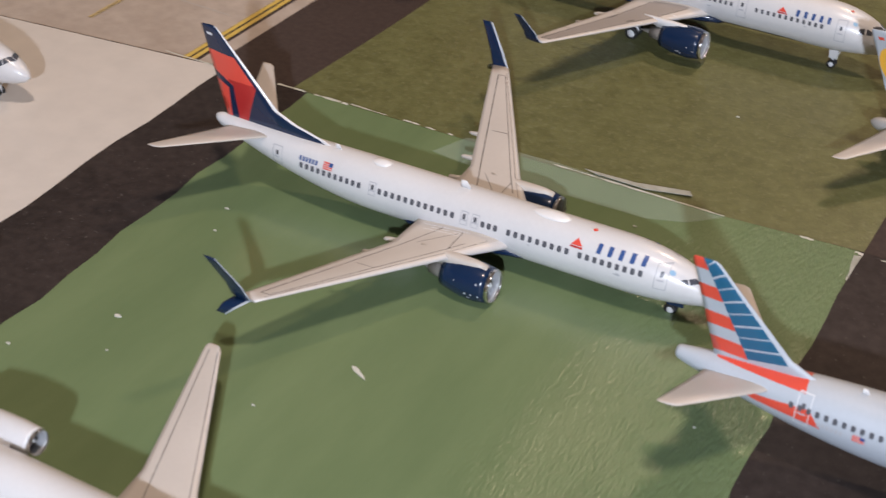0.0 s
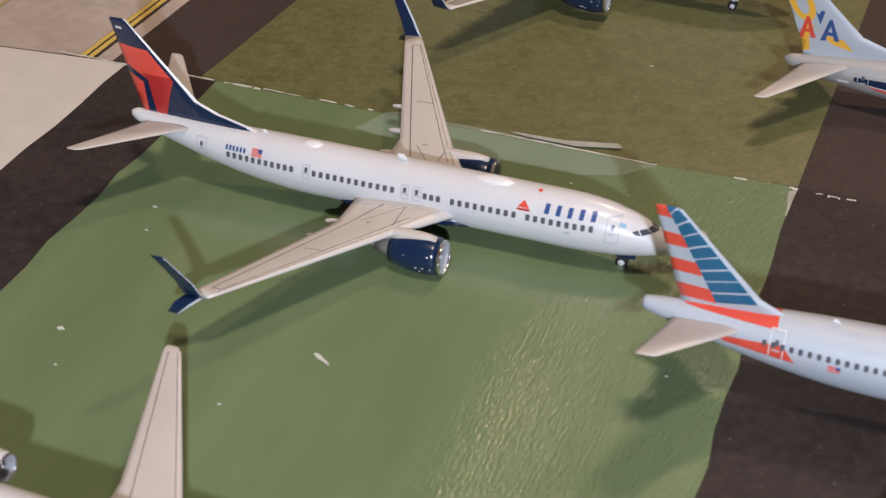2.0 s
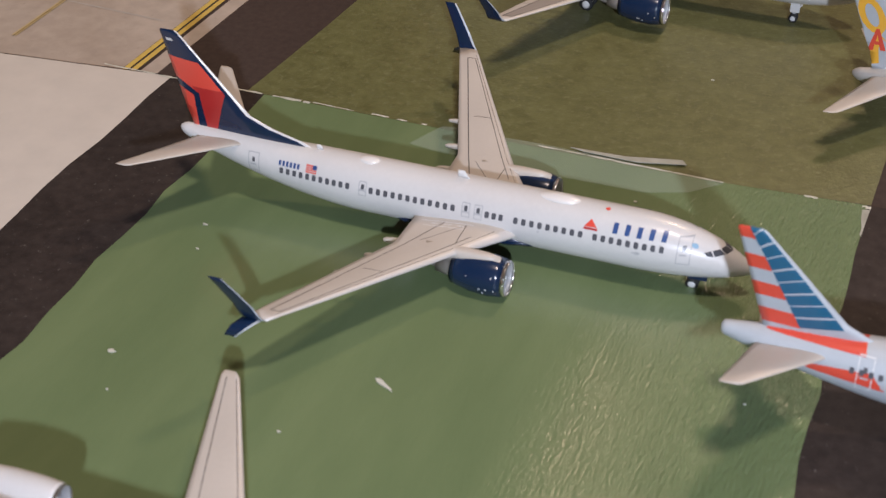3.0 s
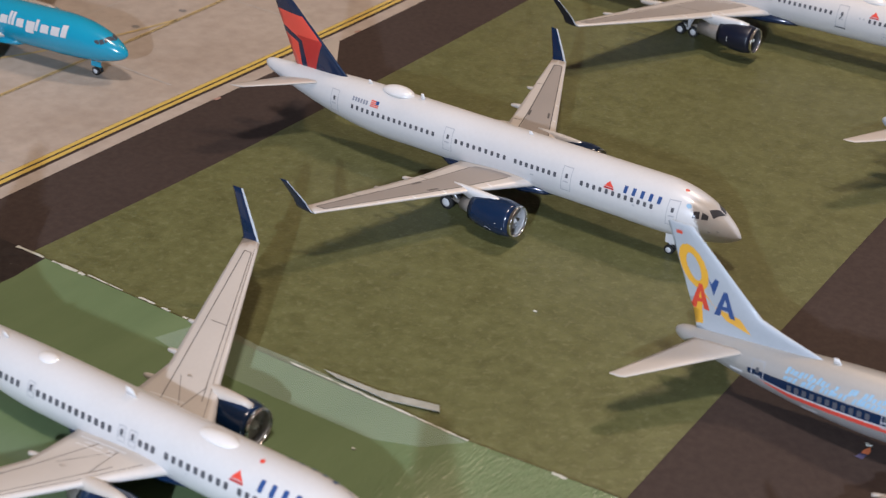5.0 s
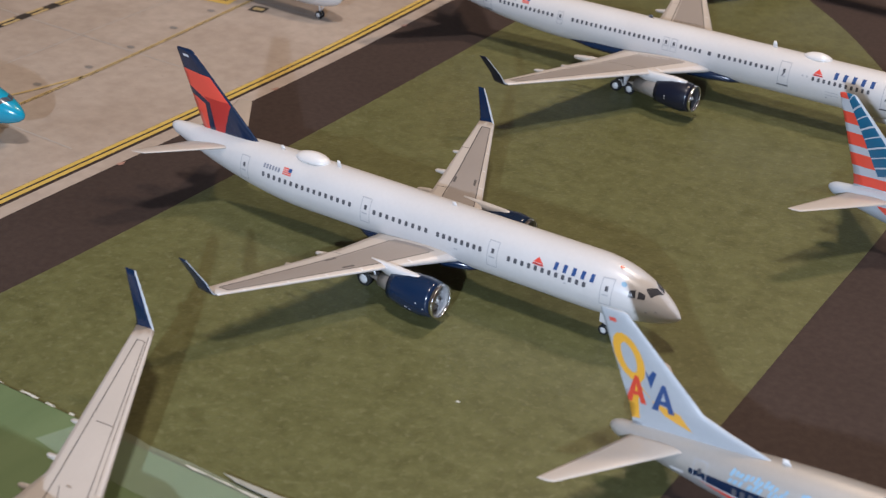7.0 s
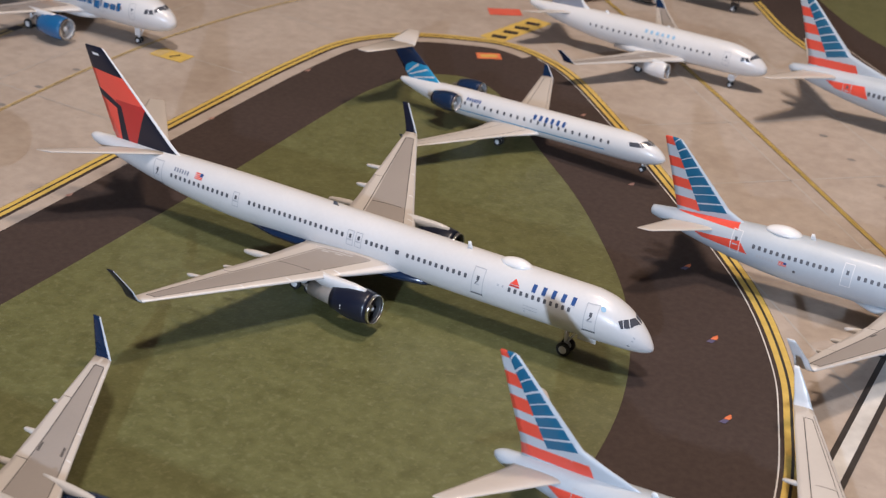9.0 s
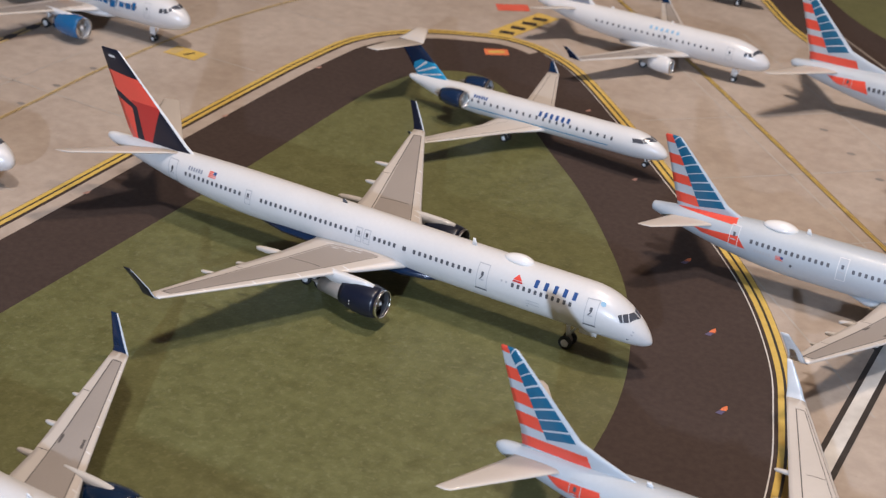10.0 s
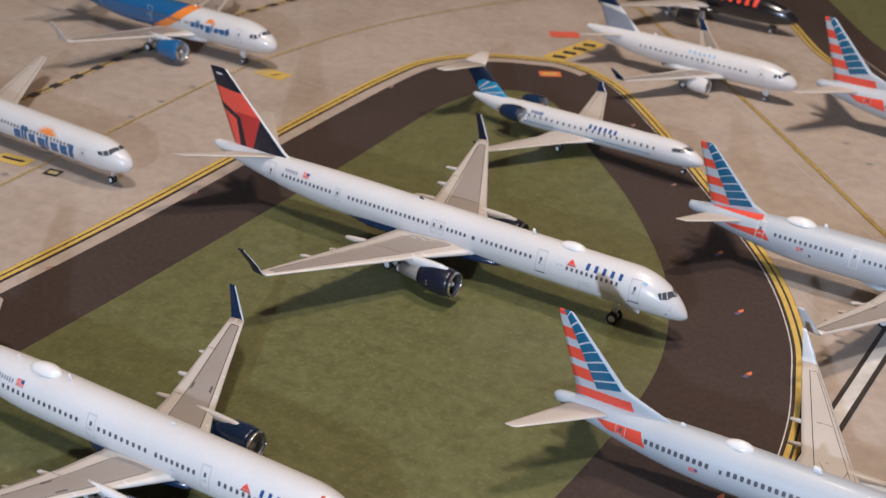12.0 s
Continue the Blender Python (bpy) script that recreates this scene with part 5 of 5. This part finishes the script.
# --------------------------------------------------------------- the aircraft
def liner_marks(root, h, tri, s0, s1, z, hgt, reg, flag):
    """Red triangle, blue blocks for the name, bars for the registration, a flag, small prints."""
    for sd in (-1, 1):
        a, b = tri[0], tri[1]
        top = lerp(a, b, 0.55)
        bm = bmesh.new()
        h.patch(bm, ((a, z + 0.22 * hgt), (b, z + 0.22 * hgt), (top, z + 1.10 * hgt), (top, z + 1.10 * hgt)), sd, 0.02, 4, 4)
        part("triangle_mark", bm, M["red"], root, "red triangle mark")
        bm = bmesh.new()
        h.patch(bm, ((a - 0.05, z - 0.06), (b + 0.05, z - 0.06), (b, z + 0.12 * hgt), (a, z + 0.12 * hgt)), sd, 0.02, 4, 2)
        part("triangle_mark", bm, M["red_dark"], root, "deep red foot of the triangle mark")
        add_wordmark(root, h, s1, s0, z, 1.18 * hgt, 5, M["letter"], (sd,), gap=0.60)
        add_bars(root, h, "registration_bar", [(reg[0] + i * 0.28, reg[0] + i * 0.28 + 0.17, reg[1], reg[1] + 0.30) for i in range(6)], M["globe"] if reg[0] > 31 else M["letter"], sd)
        add_flag(root, h, flag[0], flag[1], 0.8, 0.45, sd)


# navy and red narrow twin-jet with split tips
b = thing("model_airliner", 0.021, -0.026, 0.0218, "white die-cast model jet, navy and red fin, on green board", "model airplane")
h, sh = build_737(b, belly="navy", body_zones=[([(33.0, 0.5), (27.0, 1.35), (9.0, 1.35), (4.0, 0.5)], 1)], body_mats=["navy"], wz=3.55, skin=(3.88, 2.88, 7.65, 0.667, 1.6, 0.72), grow=(0.75, 0.22), panes=LOW_PANES, door_top=4.30, exit_top=4.02)
liner_marks(b, h, (9.90, 10.73), 9.38, 5.5, 3.97, 0.43, (30.66, 3.87), (29.76, 3.82))
add_dot(b, h, "beacon", 9.55, 7.0, 0.16, M["red"], -1, "red roof beacon print")
add_dot(b, h, "emblem", 3.75, 41.6, 0.22, M["sky"], -1, "small round blue emblem")
add_dot(b, h, "emblem", 3.75, 41.6, 0.22, M["sky"], 1, "small round blue emblem")
add_bars(b, h, "stencil_bar", [(7.0, 7.5, 3.0, 3.10), (7.1, 7.3, 2.95, 3.15), (13.6, 13.72, 3.1, 3.18)], M["door"])

# long-bodied twin-jet with upswept tips
c = thing("model_airliner", 0.016, 3.92, -0.0150, "white die-cast model jet with navy tips, red fin, on grass", "model airplane")
h, sh = build_airbus(c, belly="navy", body_zones=[([(36.0, 1.3), (29.0, 2.3), (9.0, 2.3), (4.0, 1.3)], 1)], body_mats=["navy"], wz=4.40, cone=(44.6, 1.10), skin=(4.16, 3.88, 6.41, 0.817, 0.70), panes=LONG_PANES)
liner_marks(c, h, (9.48, 10.26), 9.1, 5.68, 4.69, 0.41, (32.34, 4.87), (31.64, 4.87))
add_dot(c, h, "emblem", 3.69, 46.5, 0.20, M["sky"], -1, "small round blue emblem")
add_dot(c, h, "sensor", 1.4, 81, 0.10, M["door"])
add_dot(c, h, "sensor", 1.98, 91.6, 0.10, M["door"])
add_dot(c, h, "sensor", 4.32, 12.5, 0.16, M["red_dark"])
add_bars(c, h, "stencil_bar", [(7.6, 7.8, 4.0, 4.1), (16.2, 16.5, 3.75, 3.85)], M["door"])

# the longest one
d = thing("model_airliner", 0.535, 8.177, -0.0208, "long white die-cast model jet with black engines and red fin", "model airplane")
h = build_757(d)
liner_marks(d, h, (10.65, 11.46), 10.13, 6.03, 5.24, 0.44, (42.35, 5.31), (41.25, 5.31))
add_dot(d, h, "emblem", 3.89, 44.0, 0.22, M["sky"], -1, "small round blue emblem")
add_dot(d, h, "sensor", 1.29, 70, 0.09, M["door"])
add_dot(d, h, "sensor", 1.37, 84, 0.09, M["door"])
add_dot(d, h, "sensor", 1.63, 109, 0.10, M["dark"])
add_bars(d, h, "stencil_bar", [(8.9, 10.1, 3.75, 3.80), (8.9, 10.1, 4.05, 4.10), (9.9, 10.05, 3.45, 3.58), (11.9, 12.05, 4.9, 5.05), (12.3, 12.45, 4.9, 5.05)], M["door"])

# silver airliner with striped fin at the end of the green board
SWOOSH = [([(41.8, 6.7), (36.55, 6.7), (36.3, 5.50), (41.8, 5.42)], 1), ([(40.0, 4.42), (35.85, 4.85), (35.05, 3.95), (39.2, 4.12)], 1)]
RUNS = [(34.6, 27.9, 0.53), (25.75, 18.9, 0.53), (17.9, 14.4, 0.53), (12.1, 6.3, 0.53)]
A_KIT = dict(body="silver", fin_mats=STRIPE_TAIL, fin_zones=stripe_tail_low, tip_mat="hub", eng="silver", body_zones=SWOOSH, body_mats=["flag_red"], belly="silver", door_mat="hub",
             fin_rows=FIN_A, fin_map=FIN_A_MAP, runs=RUNS, doors=(36.2, 26.7, 13.4, 4.7), wz=4.78, tail_s=0.35, tw=0.05, cone=(44.3, 0.76), tail_tip=(5.75, 1.36), cut=0.985)
a1 = thing("model_airliner", 4.195, -0.827, 0.0297, "silver die-cast model jet with banded fin beside the green board", "model airplane")
h, sh = build_airbus(a1, 0.0, 2.3, dome=0, tip_aft=2.3, fence=0.65, **{**A_KIT, "tail_tip": (6.05, 1.30)})
add_flag(a1, h, 30.6, 4.1, 0.7, 0.36)
add_bars(a1, h, "registration_bar", [(31.5 + i * 0.26, 31.67 + i * 0.26, 4.1, 4.37) for i in range(6)], M["door"])

a3 = thing("model_airliner", 4.195, 10.02, -0.012, "silver die-cast model jet, banded fin, white radome, on the apron", "model airplane")
h, sh = build_airbus(a3, dome=32.6, **A_KIT)
add_flag(a3, h, 31.95, 3.95, 0.7, 0.36)
add_bars(a3, h, "registration_bar", [(32.75 + i * 0.26, 32.92 + i * 0.26, 3.98, 4.26) for i in range(6)], M["door"])
add_dot(a3, h, "valve", 30.9, 98, 0.13, M["dark"])

SWOOSH7 = [([(36.4, 4.12), (32.55, 4.40), (32.0, 3.25), (35.4, 3.52)], 1)]
B_KIT = dict(body="silver", fin_mats=STRIPE_TAIL, fin_zones=stripe_tail, tips="blend", tip_mat="hub", eng="silver", body_zones=SWOOSH7, body_mats=["flag_red"], belly="silver", low_door="silver", aft_dome=False, fin_rows=FIN_B, fin_map=FIN_B_MAP, wz=3.86, tail_dz=-0.35, tip_row=(24.4, 3.9, 2.5, 1.75, 0.38))


def plain_fin(f):
    return []


a4 = thing("model_airliner", 4.088, 6.178, 0.0, "silver die-cast model jet, banded fin with fillet, on tarmac print", "model airplane")
h, sh = build_737(a4, 1.57, 0.0, dome=True, **B_KIT)
add_flag(a4, h, 26.4, 2.95, 0.7, 0.34)
add_bars(a4, h, "registration_bar", [(27.6 + i * 0.24, 27.76 + i * 0.24, 2.9, 3.15) for i in range(6)], M["door"])

a5 = thing("model_airliner", 3.95, 14.40, -0.02, "silver die-cast model jet with banded fin on the back apron", "model airplane")
h, sh = build_737(a5, 1.57, 1.07, **B_KIT)

a5.scale = (1.12, 1.12, 1.12)


# bare-metal heritage colours with an amber ribbon on the fin
def ribbon_fin(f):
    """An amber looped ribbon with a red and a blue chevron over it."""
    def at(*pts):
        return [(-q - 0.0, z) for q, z in pts]

    z = []
    ring = lambda ra, rb: at(*[(36.72 + ra * math.cos(a) + 0.35 * rb * math.sin(a), 9.1 + rb * math.sin(a)) for a in [2 * math.pi * i / 16 for i in range(16)]])
    z.append((ring(0.96, 1.46), 1))
    z.append((ring(0.46, 0.90), 0))
    z.append((at((36.95, 8.15), (36.3, 7.95), (35.2, 6.75), (33.4, 6.4), (32.6, 5.45), (33.6, 5.75), (34.3, 5.95), (35.6, 7.1)), 1))
    z.append((at((36.35, 8.05), (35.85, 8.1), (36.05, 6.4), (35.95, 5.25), (36.45, 5.15), (36.7, 6.0)), 1))
    for col, apex, wide in ((2, (36.2, 8.05), 0.68), (3, (34.45, 7.98), 0.74)):
        a0, z0 = apex
        z.append((at((a0 + 0.12, z0), (a0 - 0.12, z0), (a0 + wide - 0.4, z0 - 1.8), (a0 + wide, z0 - 1.8)), col))
        z.append((at((a0 + 0.12, z0), (a0 - 0.12, z0), (a0 - wide, z0 - 1.75), (a0 - wide + 0.4, z0 - 1.75)), col))
        z.append((at((a0 + 0.42, z0 - 1.02), (a0 - 0.42, z0 - 1.02), (a0 - 0.5, z0 - 1.3), (a0 + 0.5, z0 - 1.3)), col))
    z.append((at((35.68, 8.62), (35.42, 8.3), (35.18, 8.72), (34.92, 8.6), (35.25, 7.5)), 3))
    z.append((at((38.05, 11.35), (37.6, 11.35), (37.55, 11.12), (38.0, 11.12)), 2))
    return z


r = thing("model_airliner", 3.956, 2.545, -0.03, "bare-metal model jet with amber ribbon fin and tricolour stripes", "model airplane")
STRIPES = [([(34.9, 3.95), (34.9, 3.58), (32.0, 3.28), (2.0, 3.28), (2.0, 3.85)], 1), ([(34.5, 3.52), (32.0, 3.28), (2.0, 3.28), (2.0, 3.16), (32.0, 3.16)], 2), ([(34.2, 3.40), (32.0, 3.16), (2.0, 3.16), (2.0, 2.84), (32.0, 2.84)], 3)]
h, sh = build_737(r, 1.57, 1.07, body="bare", fin_mats=["silver", "yellow", "flag_red", "letter"], fin_zones=ribbon_fin, tips="blend", tip_mat="hub", eng="bare", belly="silver",
                  body_zones=STRIPES, body_mats=["navy", "white", "red"], low_door="silver", aft_dome=False, fin_rows=[(z0, x0, c0 + 0.42, t0) for z0, x0, c0, t0 in FIN_B], fin_map=FIN_B_MAP, wz=3.58, tail_dz=-0.9, tip_row=(24.95, 3.75, 2.1, 1.75, 0.38))
# it sits back on its main wheels, tail down
pivot = Matrix.Translation((-19.6 * S, 0, 0))
r.matrix_world = r.matrix_world @ pivot @ Matrix.Rotation(radians(-4.4), 4, "Y") @ pivot.inverted()
rng = random.Random(7)
for sd in (-1, 1):
    for row, (z0, z1) in enumerate(((4.36, 4.62), (3.98, 4.26))):
        add_bars(r, h, "script_bar", [(q, q + 0.16 + 0.10 * rng.random(), z0 + 0.10 * rng.random(), z1 + 0.16 * rng.random()) for q in [16.0 + 0.29 * i for i in range(48)] if rng.random() > 0.10], M["sky"], sd, 0.5, "light blue script as plain bars")
for q, w2, z0 in ((27.5, 1.1, 2.35), (32.6, 0.9, 3.35)):
    add_bars(r, h, "service_panel", [(q, q + w2, z0, z0 + 0.2)], M["hub"])

# regional jets
e = thing("model_airliner", -0.60, 11.488, -0.1158, "white die-cast regional jet with rear navy engines and blue T-tail", "model airplane")
CRJ_FIN = [(3.2, -24.4, 5.6, 0.4), (4.1, -26.5, 4.2, 0.38), (7.3, -30.2, 2.9, 0.3)]


def crj_fin(f):
    """Navy above, a cyan fan with light rays below, white foot."""
    z = [(f((-0.1, 0.10), (0.5, -0.05), (1.1, -0.1), (1.1, -0.4), (-0.1, -0.4)), 2)]
    z.append((f((1.1, 0.10), (0.8, 0.42), (0.45, 0.55), (0.0, 0.52), (-0.1, 0.12), (0.4, 0.02), (1.1, -0.05)), 1))
    for a, b2 in (((0.05, 0.40), (0.9, 0.12)), ((0.25, 0.50), (0.95, 0.16)), ((0.02, 0.22), (0.8, 0.06))):
        z.append((f(a, (a[0] + 0.04, a[1] + 0.03), (b2[0], b2[1] + 0.03), b2), 2))
    return z


h = build_rear_jet(e, 31.6, 2.72, 2.75, [(0.5, -12.6, 6.6, 1.9, 0.8), (1.4, -13.6, 5.6, 1.95, 0.7), (4.2, -15.6, 3.6, 2.1, 0.45), (12.8, -20.2, 1.5, 2.55, 0.18)],
                   (-22.6, 2.35, 3.40, 2.9, 0.92), "navy", CRJ_FIN, crj_fin(Fin(-26.1, 4.4, 3.7, -30.2, 2.9, 7.3)), ["navy", "cyan", "white"],
                   [(-29.9, 0.1, 7.35, 3.3, 0.3, 0), (-32.4, 4.5, 7.3, 1.6, 0.14, 0), (-32.7, 4.62, 7.3, 1.1, 0.08, 0)], tips=(1.1, 0.7, 1.2, 0.45), tip_mat="navy",
                   windows=[(24.0, 5.6, 0.80)], wz=0.42, nl=4.6, panes=PANES_CRJ)
for sd in (1, -1):
    add_gear(e, -17.6, sd * 2.0, 1.9, 0.42, 0.28, track=0.55, strut=0.1)
nose_leg = add_gear(e, -2.3, 0, 1.3, 0.30, 0.18, track=0.40, strut=0.09)
nose_leg.location.z = 0.55 * S
for sd in (-1, 1):
    add_wordmark(e, h, 10.6, 14.6, 3.36, 0.46, 6, M["letter"], (sd,))
    add_bars(e, h, "cheat_line", [(6.0, 27.0, 2.30, 2.40)], M["cyan"], sd)
    add_bars(e, h, "registration_bar", [(20.6 + i * 0.3, 20.8 + i * 0.3, 3.45, 3.75) for i in range(6)], M["letter"], sd)
# tail low on its wheels
pivot = Matrix.Translation((-17.6 * S, 0, 0))
e.matrix_world = e.matrix_world @ pivot @ Matrix.Rotation(radians(-2.6), 4, "Y") @ pivot.inverted()

e175 = thing("model_airliner", -0.56, 14.66, -0.045, "white die-cast regional jet with slate globe fin and navy tips", "model airplane")


def globe_fin(f):
    return [(f((1.1, 1.1), (-0.1, 1.1), (-0.1, 0.62), (1.1, 0.62)), 2), (f((1.05, 0.6), (-0.05, 0.45), (0.15, 0.1), (1.05, -0.1)), 1)]


h, sh = build_airbus(e175, 4.27, 6.9, body="white", fin_mats=["white", "globe", "navy"], fin_zones=globe_fin, tip_mat="navy", eng="white", dome=0,
                     small=dict(wing=[(0.6, -9.7, 6.7, 2.45, 1.0), (1.9, -10.4, 6.0, 2.5, 0.9), (5.5, -12.6, 4.35, 2.85, 0.5), (16.3, -19.4, 1.6, 3.4, 0.2)],
                                engine=(-10.9, 5.6, 1.85, 3.2, 1.02), pylon=(-11.4, -15.0, 3.1, 3.1, 0.25), gear=-15.6), runs=[(23.6, 7.1, 0.84)], doors=(25.0, 4.9))
e175.scale = (0.92, 0.80, 0.86)
add_wordmark(e175, h, 12.0, 16.5, 5.1, 0.4, 6, M["sky"])

# low-cost carrier's jets on the far apron
al = thing("model_airliner", -5.535, 7.71, -0.06, "white die-cast model jet with blue blocks and orange sun", "model airplane")
h = build_rear_jet(al, 41.0, 3.5, 3.15, [(0.6, -19.8, 7.2, 1.9, 0.9), (1.7, -20.8, 6.3, 2.0, 0.8), (5.0, -23.3, 4.2, 2.3, 0.5), (16.3, -30.8, 1.4, 3.2, 0.2)],
                   (-31.0, 3.1, 3.7, 5.2, 0.95), "white", [(3.8, -33.0, 7.0, 0.5), (9.0, -38.5, 4.0, 0.35)], [], ["royal"],
                   [(-38.0, 0.1, 9.05, 4.0, 0.3, 0), (-42.0, 6.1, 9.1, 1.8, 0.15, 0)], windows=[(30.0, 7.2, 0.52)], wz=0.45, nl=5.2, blunt=0.49, panes=PANES_MD)
for sd in (1, -1):
    add_gear(al, -25.0, sd * 2.5, 1.9, 0.5, 0.33, track=0.7)
    add_door(al, h, 5.5, 0.75, 2.4, 3.8, sd)
    add_bars(al, h, "name_block", ragged_bars(7.0, 17.2, 2.2, 1.5), M["royal"], sd, 0.1)
    bm = bmesh.new()
    for i in range(14):
        a0, a1_, a2 = [math.pi * (i + k) / 14 for k in (0.0, 0.5, 0.9)]
        c0, z0 = 11.0, 3.85
        h.patch(bm, ((c0 + 0.85 * math.cos(a0), z0 + 0.50 * math.sin(a0)), (c0 + 0.85 * math.cos(a2), z0 + 0.50 * math.sin(a2)), (c0 + 1.75 * math.cos(a1_), z0 + 0.86 * math.sin(a1_)), (c0 + 1.75 * math.cos(a1_), z0 + 0.86 * math.sin(a1_))), sd, 0.02, 1, 2)
        h.patch(bm, ((c0, z0), (c0, z0), (c0 + 0.88 * math.cos(a2), z0 + 0.52 * math.sin(a2)), (c0 + 0.88 * math.cos(a0), z0 + 0.52 * math.sin(a0))), sd, 0.021, 1, 2)
    part("sun_mark", bm, M["orange"], al, "orange sun with rays")
add_gear(al, -3.0, 0, 1.9, 0.4, 0.22, track=0.45, strut=0.1)

al2 = thing("model_airliner", -6.50, 11.54, -0.02, "white and royal blue die-cast model jet with orange curve", "model airplane")
CURVE = [([(18.2, 6.4), (21.0, 4.3), (24.4, 2.4), (24.45, 1.5), (45.0, 1.5), (45.0, 7.0), (18.2, 7.0)], 1), ([(16.4, 6.4), (19.2, 4.2), (22.6, 2.2), (24.4, 1.9), (24.4, 2.4), (21.0, 4.3), (18.2, 6.4)], 2)]
h, sh = build_airbus(al2, 4.27, 2.67, tip_aft=1.7, body="white", fin_mats=["royal", "orange"], fin_zones=plain_fin, tip_mat="wing", eng="royal", dome=0, body_zones=CURVE, body_mats=["royal", "orange"])
add_bars(al2, h, "name_block", ragged_bars(6.4, 13.4, 4.0, 0.85), M["royal"], -1, 0.1)
bm = bmesh.new()
h.patch(bm, ((8.7, 4.95), (10.3, 4.95), (9.9, 5.45), (9.1, 5.45)), -1, 0.02, 3, 3)
part("sun_mark", bm, M["orange"], al2)

# turquoise freighter, white twin-jet, rear-engined jet in front
k = thing("model_airliner", -5.88, 3.72, 0.10, "turquoise glossy die-cast model freighter on the printed apron", "model airplane")
h, sh = build_737(k, 1.57, 1.07, body="teal", fin_mats=["teal"], fin_zones=plain_fin, tips="blend", tip_mat="teal", eng="teal", belly="teal", low_door="teal", windows=False, aft_dome=False)
add_bars(k, h, "name_block", ragged_bars(5.6, 14.4, 3.75, 0.95), M["white"], -1, 0.1)

w = thing("model_airliner", -5.87, -0.18, 0.0095, "plain white die-cast model jet on the pale board", "model airplane")
h, sh = build_737(w, 1.57, 1.07, body="white", fin_mats=["white"], fin_zones=plain_fin, tips="blend", tip_mat="white", eng="white", windows=False, low_door="white", aft_dome=False)

n = thing("model_airliner", -0.115, -3.65, 0.008, "white rear-engined model jet with plain wings", "model airplane")
h = build_rear_jet(n, 36.5, 3.4, 3.2, [(0.6, -13.8, 7.0, 1.95, 0.9), (1.7, -14.7, 6.1, 2.1, 0.75), (5.0, -17.1, 3.8, 2.45, 0.5), (14.5, -22.6, 1.2, 3.35, 0.2), (14.85, -23.0, 0.75, 3.38, 0.1)],
                   (-25.9, 2.6, 3.95, 5.0, 0.84), "white", [(3.8, -27.5, 7.0, 0.5), (8.8, -32.8, 4.0, 0.35)], red_tail(Fin(-27.8, 7.0, 3.8, -32.8, 4.0, 8.8)), RED_TAIL,
                   [(-32.4, 0.1, 8.85, 4.0, 0.3, 0), (-36.0, 5.6, 8.9, 1.8, 0.15, 0)], windows=[(24.0, 6.0, 0.52)], wz=0.45, nl=6.0)
for sd in (1, -1):
    add_gear(n, -19.0, sd * 2.4, 1.9, 0.5, 0.33, track=0.7)
add_gear(n, -3.6, 0, 1.6, 0.4, 0.22, track=0.45, strut=0.1)

# black jet at the back
bk = thing("model_airliner", -1.45, 17.45, -0.06, "black glossy die-cast model jet with red blocks on the apron", "model airplane")
h, sh = build_737(bk, 1.57, 1.07, body="black", fin_mats=["flag_red"], fin_zones=plain_fin, tips="blend", tip_mat="black", eng="black", belly="black", low_door="black", windows=False, aft_dome=False)
add_wordmark(bk, h, 6.0, 15.0, 3.9, 1.1, 7, M["red"])
